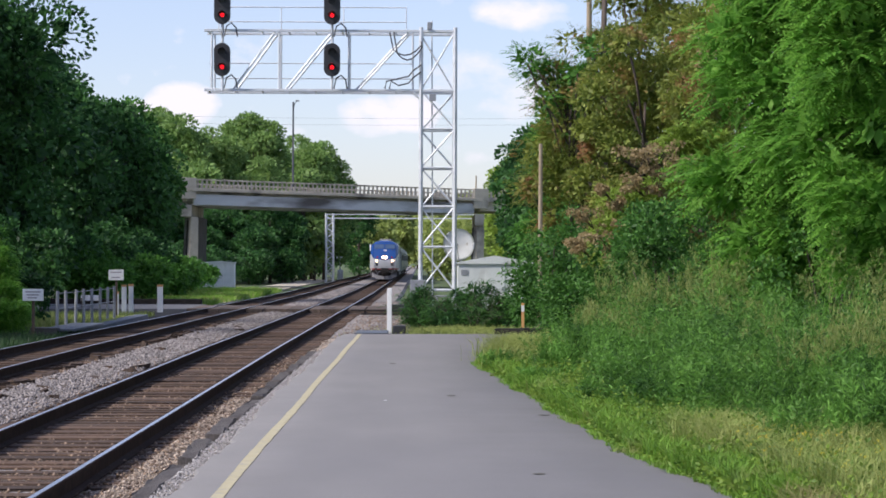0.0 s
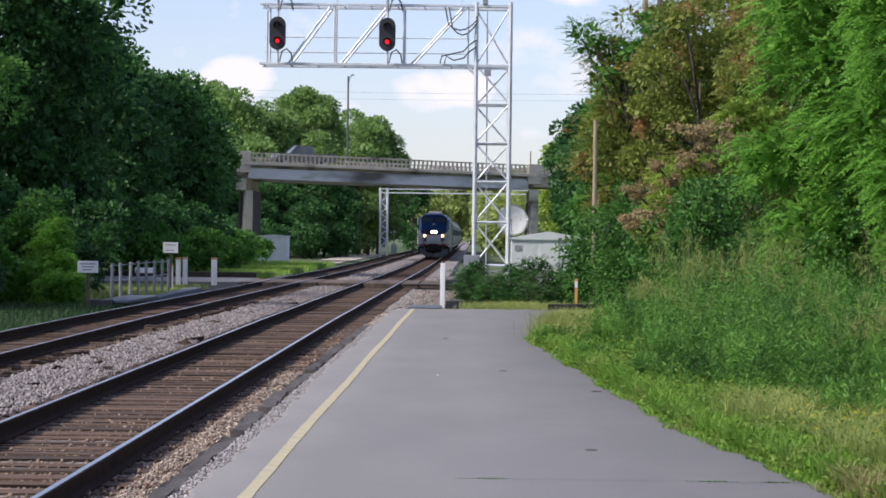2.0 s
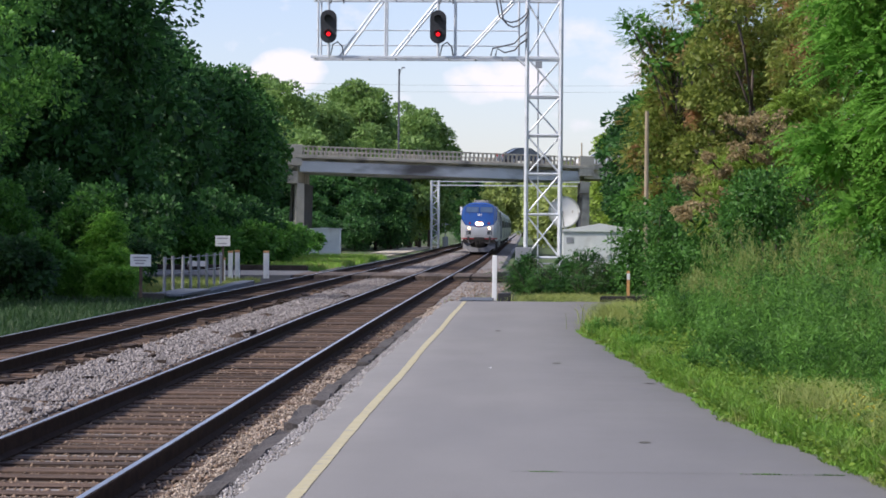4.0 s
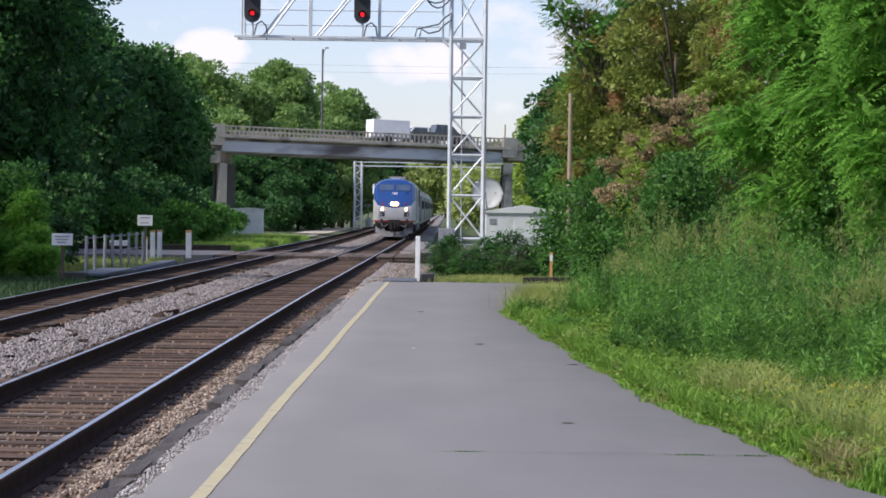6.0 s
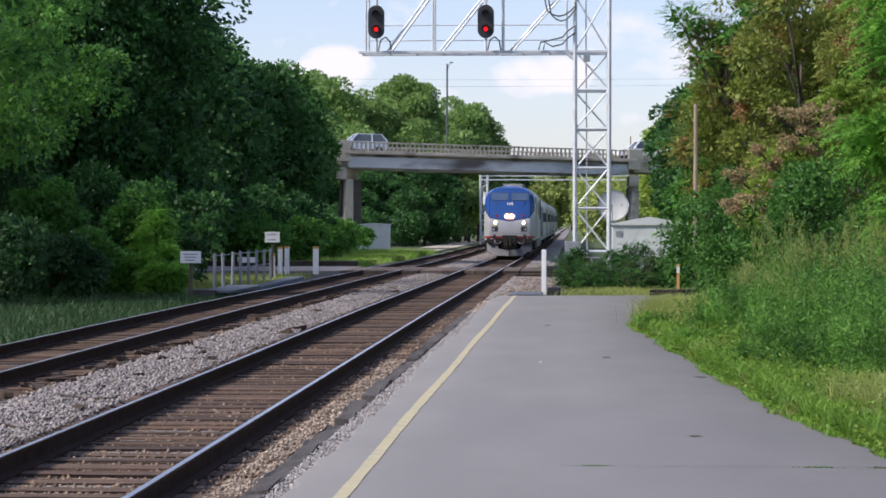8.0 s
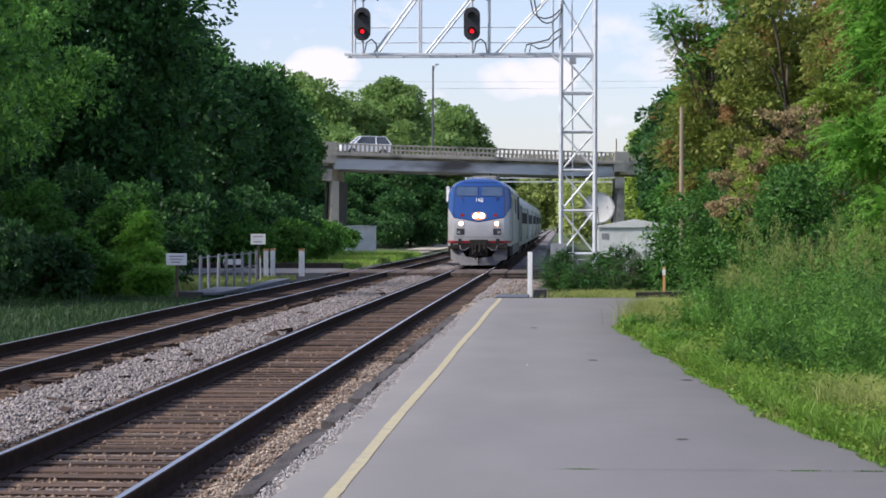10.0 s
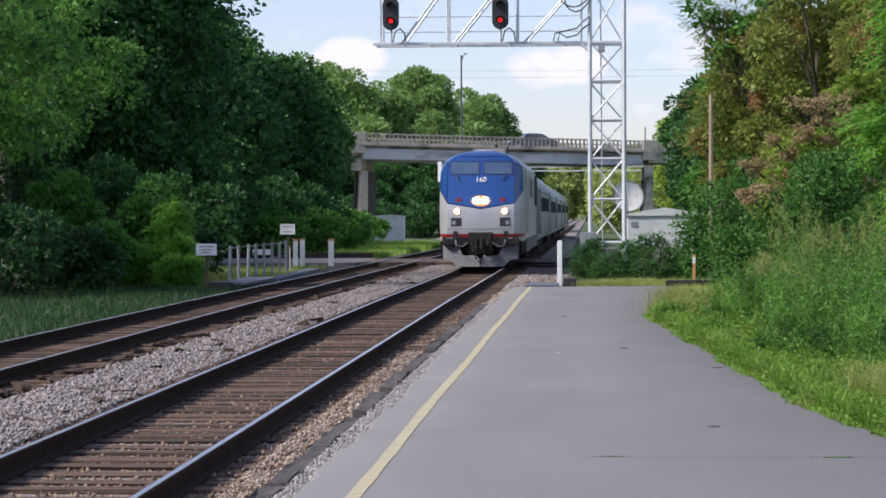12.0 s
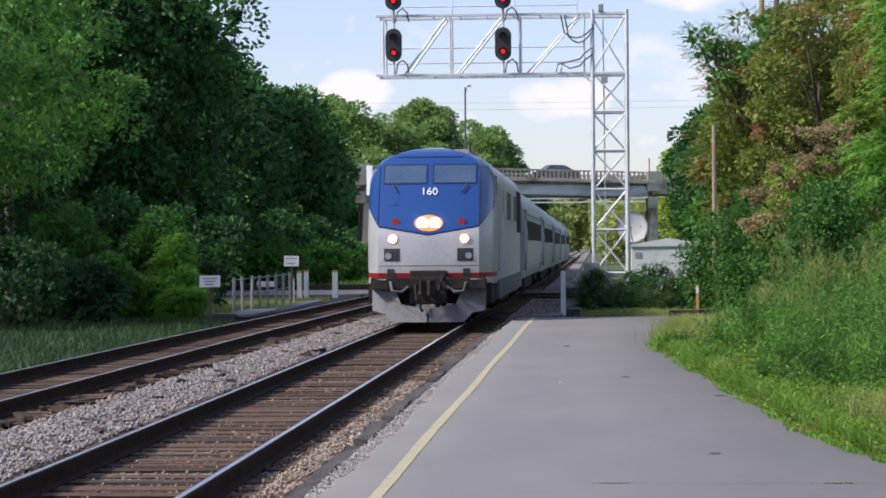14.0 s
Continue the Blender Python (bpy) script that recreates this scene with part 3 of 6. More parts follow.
def build_signal_gantry():
    t = thing("signal_gantry", (0, 79.4, -0.4))
    W, D = 1.14, 1.14
    Z0 = 0.4   # the gantry's base lies this far below the platform level
    top = 9.55 + Z0
    for x in (0, W):
        for y in (0, D):
            lattice(t, "leg", (x, y, -0.35), (x, y, top), 0.072, GALV)
    levels = [0.75, 2.2, 3.55, 4.85, 6.15, 7.45, 9.4]
    levels = [z + Z0 for z in levels]
    for z in levels:
        for a, b in (((0, 0), (W, 0)), ((W, 0), (W, D)), ((W, D), (0, D)), ((0, D), (0, 0))):
            lattice(t, "girt", (*a, z), (*b, z), 0.04, GALV)
    for k, (z0, z1) in enumerate(zip(levels, levels[1:])):
        for a, b in (((0, 0), (W, 0)), ((W, 0), (W, D)), ((W, D), (0, D)), ((0, D), (0, 0))):
            flip = k % 2
            p, q = (a, b) if flip else (b, a)
            lattice(t, "brace", (*p, z0), (*q, z1), 0.032, GALV)
    # arm: two trusses over both tracks
    x1, zb, zt = -7.25, 7.43 + Z0, 9.42 + Z0
    for y in (0.0, D):
        for z in (zb, zt):
            part("chord", boxed(x1, W, y - 0.05, y + 0.05, z - 0.045, z + 0.045, bevel=0.012), GALV, t)
        xs = [-7.0, -4.75, -2.42, -0.28]
        for x in xs:
            lattice(t, "upright", (x, y, zb), (x, y, zt), 0.035, GALV)
        for a, b in ((-6.3, -4.85), (-4.55, -2.95), (-2.2, -0.4)):
            lattice(t, "diagonal", (a, y, zb), (b, y, zt), 0.036, GALV)
    for k in range(9):
        x = x1 + 0.1 + k * 0.9
        for z in (zb, zt):
            lattice(t, "strut", (x, 0, z), (x, D, z), 0.025, GALV)
    part("walkway", boxed(x1, 0.0, D + 0.08, D + 0.75, zb + 0.03, zb + 0.07), GALV_DULL, t, "open steel walkway behind the arm")
    for z in (0.53, 1.05):
        lattice(t, "handrail", (x1, D + 0.75, zb + z), (-0.3, D + 0.75, zb + z), 0.02, GALV)
    for z in (0.45, 0.95):
        lattice(t, "handrail", (-6.9, D + 0.4, zt + z), (-0.5, D + 0.4, zt + z), 0.02, GALV)
    for k in range(4):
        x = -6.9 + k * 2.13
        lattice(t, "handrail_post", (x, D + 0.4, zt), (x, D + 0.4, zt + 0.95), 0.018, GALV)
    # ladder up the tower
    lattice(t, "ladder_rail", (0.42, D + 0.25, 0.3), (0.36, D + 0.25, top + 0.35), 0.025, GALV)
    # cable loops between the arm and the tower
    for drop, reach in ((0.62, 1.05), (0.78, 0.92)):
        pts = [(-reach, -0.1, zt - 0.05)]
        pts += [(-reach + 0.12 + reach * 0.9 * u, -0.12, zt - 0.2 - drop * math.sin((0.25 + 0.6 * u) * math.pi)) for u in (0.0, 0.2, 0.4, 0.6, 0.8, 1.0)]
        pts.append((0.0, -0.1, zt - 0.35))
        part("cable", bent(bmesh.new(), pts, 0.026), CABLE, t, "dark sagging signal cable")
    for high, reach in ((0.85, 1.15), (0.62, 1.0)):
        pts = [(0.0, -0.1, zb + high), (-0.25, -0.12, zb + high - 0.18), (-0.42, -0.12, zb + high - 0.38), (-0.75, -0.12, zb + high - 0.46), (-reach, -0.12, zb + 0.3), (-reach - 0.06, -0.1, zb + 0.05)]
        part("cable", bent(bmesh.new(), pts, 0.026), CABLE, t, "dark sagging signal cable")
    part("knee", tubed((0.0, 0, zb - 0.3), (-0.35, 0, zb), 0.05), GALV, t)
    part("top_box", boxed(0.2, 0.36, -0.1, 0.1, zt + 0.05, zt + 0.3, bevel=0.02), GALV_DULL, t)
    part("junction_box", boxed(-0.34, 0.2, -0.35, -0.08, 0.75 + Z0 - 0.4, 1.5 + Z0 - 0.4, bevel=0.02), GALV_DULL, t, "grey steel junction box")
    part("small_box", boxed(0.28, 0.5, -0.16, -0.08, zb - 0.35, zb - 0.12, bevel=0.01), GALV_DULL, t)
    tagged(t, "galvanised steel cantilever signal gantry beside the platform end", "signal gantry")
    return t


RED_LAMP = glow("red_signal_lamp", (0.85, 0.008, 0.015), 0.95)


def build_signal_head(x, zc):
    """A tall oval black target board with two hooded lamps; the lower one shows red."""
    t = thing("railway_signal", (x, 79.05, zc))
    bm = bmesh.new()
    pts = []
    for k in range(40):
        a = k * math.tau / 40
        px, pz = 0.275 * math.cos(a), 0.275 * math.sin(a)
        pts.append((px, pz + (0.28 if pz >= 0 else -0.28)))
    prism(bm, pts, "y", 0.0, 0.05)
    part("target_board", bm, BLACK, t)
    for z in (0.25, -0.25):
        hood = bmesh.new()
        for k in range(-7, 8):
            a0, a1 = radians(90 + k * 17), radians(90 + (k + 1) * 17)
            if k == 7:
                continue
            for r in (0.125,):
                q = [(r * math.cos(a0), -0.26 + 0.1 * abs(k) / 7, z + r * math.sin(a0)), (r * math.cos(a1), -0.26 + 0.1 * abs(k + 1) / 7, z + r * math.sin(a1)),
                     (r * math.cos(a1), 0, z + r * math.sin(a1)), (r * math.cos(a0), 0, z + r * math.sin(a0))]
                hood.faces.new([hood.verts.new(p) for p in q])
        bmesh.ops.remove_doubles(hood, verts=hood.verts, dist=0.001)
        bmesh.ops.solidify(hood, geom=hood.faces, thickness=0.008)
        part("hood", hood, BLACK, t)
        lens = tubed((0, -0.012, z), (0, -0.002, z), 0.072, sides=20)
        part("lens", lens, RED_LAMP if z < 0 else BLACK, t, "lit red lens" if z < 0 else "unlit dark lens")
    part("mast", tubed((0, 0.16, -1.0), (0, 0.16, 1.75), 0.045, sides=10), GALV, t)
    part("back_box", boxed(-0.13, 0.13, 0.05, 0.2, -0.42, 0.42, bevel=0.02), BLACK, t)
    pts = [(0.06, 0.14, -0.95), (0.14, 0.14, -0.6), (0.3, 0.14, -0.5), (0.45, 0.14, -0.65), (0.5, 0.14, -0.95)]
    part("cable", bent(bmesh.new(), pts, 0.026), CABLE, t)
    tagged(t, "oval black railway signal showing a red light", "railway signal", "signals on the gantry")
    return t


build_signal_gantry()
SIGNAL = build_signal_head(-6.63, 8.42)
for sx, sz in ((-2.97, 8.42), (-6.63, 10.15), (-2.97, 10.15)):
    copy_thing(SIGNAL, pose(sx, 79.05, sz))


# ---- road bridge ----
BRIDGE_L, BRIDGE_R = Vector((-19.67, 201.3, 6.40)), Vector((5.03, 210.5, 5.86))
BRIDGE_SIZE = 0.915     # of its details: girder depth, parapet, width


def build_bridge():
    d = BRIDGE_R - BRIDGE_L
    span = math.hypot(d.x, d.y) / BRIDGE_SIZE
    yaw = math.degrees(math.atan2(d.y, d.x))
    slope = math.degrees(math.atan2(-d.z, span * BRIDGE_SIZE))
    t = new("road_bridge")
    t.matrix_basis = pose(*BRIDGE_L) @ pose(0, 0, 0, 0, slope, yaw) @ Matrix.Scale(BRIDGE_SIZE, 4)
    tagged(t, "old concrete road bridge with balustrade over the tracks", "bridge")
    over = 34.0
    wide = 11.0
    part("deck", boxed(-0.2, span + 0.2, -0.5, wide + 0.5, 1.27, 1.53, bevel=0.02), CONCRETE, t)
    part("deck_haunch", boxed(0.0, span, 0.28, wide - 0.28, 1.0, 1.27), CONCRETE, t)
    for y in (-0.12, 2.6, 5.2, 7.8, 10.6):
        part("girder", boxed(0.4, span - 0.4, y, y + 0.35, 0.02, 1.0, bevel=0.03), CONCRETE_GIRDER, t)
    for y in (-0.32, wide + 0.1):
        part("parapet_base", boxed(-0.2, span + 0.2, y, y + 0.24, 1.53, 1.6), CONCRETE, t)
        part("coping", boxed(-0.2, span + 0.2, y - 0.03, y + 0.27, 2.29, 2.42, bevel=0.02), CONCRETE, t)
        for x in (-0.2, span + 0.2):
            part("pilaster", boxed(x - 0.75, x + 0.75, y - 0.12, y + 0.34, 0.55, 2.5, bevel=0.03), CONCRETE, t)
    baluster = None
    for y in (-0.3, wide + 0.12):
        x = 0.75
        while x < span - 0.6:
            if not (abs(x + 0.2) < 0.9 or abs(x - span - 0.2) < 0.9):
                if baluster is None:
                    baluster = part("baluster", boxed(-0.078, 0.078, 0.02, 0.18, 1.6, 2.29, bevel=0.02), CONCRETE, t)
                    baluster.location = (x, y, 0)
                else:
                    o = new("baluster", baluster.data)
                    o.parent = t
                    o.location = (x, y, 0)
            x += 0.43
    # level approach spans either side, each a part of its own
    for a, b, at_z, tilt in ((-over, -0.2, 0.0, -slope), (span + 0.2, span + over, 0.0, -slope)):
        hinge = -0.2 if a < 0 else span + 0.2
        top = pose(hinge, 0, 0) @ pose(0, 0, 0, 0, -slope, 0) @ pose(-hinge, 0, 0)
        pieces = [("approach_deck", (a, b, -0.35, wide + 0.35, 1.2, 1.53))]
        pieces += [("approach_girder", (a, b, y, y + 0.35, 0.3, 1.2)) for y in (0.0, 5.2, 10.6)]
        for y in (-0.32, wide + 0.1):
            pieces += [("approach_parapet", (a, b, y, y + 0.24, 1.53, 1.6)), ("approach_coping", (a, b, y - 0.03, y + 0.27, 2.29, 2.42))]
        for name, dims in pieces:
            part(name, boxed(*dims), CONCRETE, t).matrix_basis = top
        for y in (-0.3, wide + 0.12):
            x = 1.1
            while x < 12:
                o = new("baluster", baluster.data)
                o.parent = t
                o.matrix_basis = top @ pose(hinge - x if a < 0 else hinge + x, y, 0)
                x += 0.43
    for side, x in ((0, -0.2), (1, span + 0.2)):
        # the bents stand parallel to the tracks, skewed to the deck
        skew = (BRIDGE_R.y - BRIDGE_L.y) / (BRIDGE_R.x - BRIDGE_L.x)
        cap = part("pier_cap", boxed(x - 0.48, x + 0.48, -0.2, wide + 0.2, -1.1, 0.02, bevel=0.04), CONCRETE, t)
        for v in cap.data.vertices:
            v.co.x += skew * v.co.y
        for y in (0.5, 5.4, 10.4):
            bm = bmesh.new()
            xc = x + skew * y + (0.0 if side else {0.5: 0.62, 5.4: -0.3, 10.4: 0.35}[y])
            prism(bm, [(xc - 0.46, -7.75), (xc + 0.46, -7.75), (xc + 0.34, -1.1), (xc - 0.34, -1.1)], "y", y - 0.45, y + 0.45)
            # rear columns get the darker concrete in place of the deck's shade
            part("column", bm, CONCRETE if y < 1 else SHADED_CONCRETE, t)
    # an added wall closes the western bent behind its first column, coloured as shade
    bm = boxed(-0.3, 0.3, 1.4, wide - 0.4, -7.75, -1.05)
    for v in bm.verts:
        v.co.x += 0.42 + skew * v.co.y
    part("pier_wall", bm, SHADED_CONCRETE, t, "added wall between the columns, deck shade in its colour")
    return t


def build_embankments():
    """Earth ramps that carry the road on both sides of the bridge."""
    d = BRIDGE_R - BRIDGE_L
    span = math.hypot(d.x, d.y)
    yaw = math.degrees(math.atan2(d.y, d.x))
    for a, b, z in ((-330, -26.0, BRIDGE_L.z), (span + 26.0, span + 330, BRIDGE_R.z)):
        t = new("embankment")
        t.matrix_basis = pose(BRIDGE_L.x, BRIDGE_L.y, 0, 0, 0, yaw)
        bm = bmesh.new()
        prism(bm, [(-10.5, -0.8), (21.5, -0.8), (11.5, z + 1.2), (-1.5, z + 1.2)], "x", a, b)
        part("bank", bm, SOIL, t)
        part("roadway", boxed(a, b, 0.4, 9.6, z + 1.15, z + 1.39), ROAD, t)
        tagged(t, "grassy road embankment leading to the bridge", "embankment", kind="structure")


build_bridge()
build_embankments()


# ---- far gantry, poles and wires ----
def build_far_gantry():
    t = thing("signal_bridge", (-10.45, 262, -0.7))
    for x in (0.0, 0.78):
        part("leg", tubed((x, 0, -0.1), (x, 0, 7.6), 0.13), GALV, t)
    for k in range(11):
        z = 0.5 + k * 0.62
        a, b = (0.0, 0.78) if k % 2 else (0.78, 0.0)
        part("brace", tubed((a, 0, z), (b, 0, z + 0.62), 0.06), GALV, t)
        part("rung", tubed((0, 0, z), (0.78, 0, z), 0.05), GALV_DULL, t)
    part("chord", boxed(0, 17.5, -0.1, 0.1, 7.02, 7.14), GALV, t)
    part("chord", boxed(0, 17.5, -0.1, 0.1, 7.45, 7.55), GALV, t)
    tagged(t, "distant galvanised steel signal bridge spanning the tracks", "signal gantry")


build_far_gantry()


def utility_pole(at, height, r, label, arm=True):
    t = thing("utility_pole", at)
    part("pole", tubed((0, 0, -0.3), (0, 0, height), r, r * 0.7, sides=10), CABLE if arm else WOOD_POLE, t)
    if arm:
        part("bracket", bent(bmesh.new(), [(0, 0, height - 0.9), (0.15, 0, height - 0.2), (0.35, 0, height + 0.1)], 0.05), GALV_DULL, t)
        part("lamp_head", boxed(0.25, 0.62, -0.12, 0.12, height + 0.05, height + 0.2, bevel=0.03), GALV_DULL, t)
    tagged(t, label, "utility pole")


utility_pole((-13.49, 250.0, -0.5), 18.9, 0.13, "tall slim street light pole behind the bridge")


# ---- train ----
def paint_loco():
    """Silver body with the blue cab cap: paint edges by place on the body."""
    m = surface("locomotive_paint", (0.36, 0.365, 0.375), (0.46, 0.465, 0.475), 1.2, 0.42, metal=0.2, fine=14)
    nt = m.node_tree
    N, L = nt.nodes.new, nt.links.new
    p = nt.nodes["Principled BSDF"]
    p.inputs["Specular IOR Level"].default_value = 0.45
    base = p.inputs["Base Color"].links[0].from_socket
    coord, sep = N("ShaderNodeTexCoord"), N("ShaderNodeSeparateXYZ")
    L(coord.outputs["Object"], sep.inputs[0])

    def op(kind, a, b=None):
        n = N("ShaderNodeMath")
        n.operation = kind
        for k, v in enumerate((a, b)):
            if isinstance(v, (int, float)):
                n.inputs[k].default_value = v
            elif v is not None:
                L(v, n.inputs[k])
        return n.outputs[0]

    x, y, z = sep.outputs
    ax = op("ABSOLUTE", x)
    low = op("ADD", op("ADD", op("MULTIPLY", ax, 0.17), op("MULTIPLY", op("MAXIMUM", op("SUBTRACT", ax, FACE), 0.0), 1.35)), 2.04)
    up = op("GREATER_THAN", z, low)
    front = op("LESS_THAN", y, op("ADD", 1.13, op("MULTIPLY", op("SUBTRACT", z, 2.0), 0.48)))
    blue = op("MULTIPLY", up, front)
    corner = op("MULTIPLY", op("GREATER_THAN", ax, FACE - 0.005), op("LESS_THAN", ax, FACE + 0.03))
    edge = op("MULTIPLY", blue, op("MAXIMUM", corner, op("LESS_THAN", z, op("ADD", low, 0.045))))
    red = op("MULTIPLY", op("MULTIPLY", op("GREATER_THAN", z, 1.1), op("LESS_THAN", z, 1.205)), op("LESS_THAN", y, 3.0))
    for mask, colour in ((blue, (0.019, 0.066, 0.235, 1)), (edge, (0.007, 0.018, 0.07, 1)), (red, (0.27, 0.010, 0.016, 1))):
        mx = N("ShaderNodeMix")
        mx.data_type = "RGBA"
        L(mask, mx.inputs["Factor"])
        L(base, mx.inputs["A"])
        mx.inputs["B"].default_value = colour
        base = mx.outputs["Result"]
    L(base, p.inputs["Base Color"])
    gloss = N("ShaderNodeMapRange")
    gloss.inputs["To Min"].default_value, gloss.inputs["To Max"].default_value = 0.36, 0.24
    L(blue, gloss.inputs["Value"])
    L(gloss.outputs["Result"], p.inputs["Roughness"])
    dull = op("MULTIPLY", op("SUBTRACT", 1.0, blue), 0.25)
    L(dull, p.inputs["Metallic"])
    return m


GLASS_DARK = surface("tinted_windscreen", (0.05, 0.085, 0.16), (0.075, 0.12, 0.20), 2, 0.07, fine=20)
COACH_GLASS = surface("coach_window_glass", (0.008, 0.010, 0.013), (0.016, 0.019, 0.023), 2, 0.5, fine=20)
COACH_GLASS.node_tree.nodes["Principled BSDF"].inputs["Specular IOR Level"].default_value = 0.04
STEEL_CAR = surface("fluted_stainless_steel", (0.36, 0.375, 0.365), (0.47, 0.485, 0.47), 0.8, 0.42, metal=0.25, fine=9, stain=(0.30, 0.29, 0.27), stain_scale=0.8, stain_at=(0.52, 0.75))
ROOF_CAR = surface("sooty_car_roof", (0.14, 0.14, 0.14), (0.26, 0.26, 0.25), 0.8, 0.55, fine=9)
UNDER = surface("underframe_grime", (0.012, 0.011, 0.011), (0.04, 0.036, 0.033), 3, 0.8, fine=20)
UNDER.node_tree.nodes["Principled BSDF"].inputs["Specular IOR Level"].default_value = 0.15
PILOT = surface("worn_grey_pilot", (0.075, 0.075, 0.083), (0.15, 0.15, 0.16), 2, 0.6, metal=0.1, fine=18)
WHITE_PAINT = surface("white_number_paint", (0.75, 0.76, 0.78), (0.82, 0.83, 0.85), 3, 0.5, fine=20)
HEADLAMP = glow("headlamp", (1.0, 0.80, 0.50), 16.0)
DITCH = glow("ditch_lamp", (1.0, 0.60, 0.28), 9.0)
# orange emission that imitates the halo round the lit lamps
LAMP_HALO = glow("lamp_halo_glow", (1.0, 0.33, 0.08), 0.8)
LAMP_HALO.node_tree.nodes["Principled BSDF"].inputs["Base Color"].default_value = (0.04, 0.02, 0.012, 1)
NAVY = surface("dark_blue_paint", (0.008, 0.02, 0.07), (0.012, 0.03, 0.09), 3, 0.3, fine=20)
RED_MARKER = surface("red_marker_glass", (0.25, 0.015, 0.015), (0.35, 0.02, 0.02), 3, 0.2, fine=20)


def ring_loft(rings):
    bm = bmesh.new()
    rows = [[bm.verts.new(p) for p in ring] for ring in rings]
    n = len(rings[0])
    for a, b in zip(rows, rows[1:]):
        for k in range(n):
            bm.faces.new((a[k], a[(k + 1) % n], b[(k + 1) % n], b[k]))
    bm.faces.new(rows[-1])
    bm.faces.new(rows[0][::-1])
    bmesh.ops.recalc_face_normals(bm, faces=bm.faces)
    return bm


NOSE = [(0.95, 0.25), (1.2, 0.22), (1.6, 0.22), (2.0, 0.26), (2.2, 0.33), (2.6, 0.52), (3.0, 0.72), (3.3, 0.88), (3.55, 1.02), (3.75, 1.14), (3.88, 1.24), (3.98, 1.42), (4.06, 1.8), (4.12, 2.6)]
HALF = [(0.95, 1.44), (3.0, 1.46), (3.3, 1.45), (3.5, 1.41), (3.65, 1.34), (3.8, 1.2), (3.9, 1.02), (3.98, 0.8), (4.06, 0.5), (4.12, 0.2)]
FACE = 1.14      # half width of the flat face, before the swept corners


def along(table, z):
    for (a, u), (b, w) in zip(table, table[1:]):
        if z <= b:
            return u + (w - u) * (z - a) / (b - a)
    return table[-1][1]


def face_edge(z):
    return min(FACE, along(HALF, z) * 0.86)


def nose_y(x, z):
    """Depth of the nose: a nearly flat face with corners swept back to the sides."""
    e = face_edge(z)
    s = min(1.0, abs(x) / e)
    over = max(0.0, abs(x) - e) / max(0.05, along(HALF, z) - e)
    return along(NOSE, z) + 0.07 * s * s + (0.62 * over + 0.2 * over ** 6)


def bogie(parent, y, side_len=3.2, wheels=2):
    for k in range(wheels):
        wy = y + (k - (wheels - 1) / 2) * 2.6
        for s in (-1, 1):
            part("wheel", tubed((s * 0.70, wy, 0.5), (s * 0.82, wy, 0.5), 0.5, sides=20), UNDER, parent)
    for s in (-1, 1):
        part("bogie_frame", boxed(s * 1.05 - 0.1, s * 1.05 + 0.1, y - side_len / 2 - 0.4, y + side_len / 2 + 0.4, 0.42, 0.8, bevel=0.03), UNDER, parent)


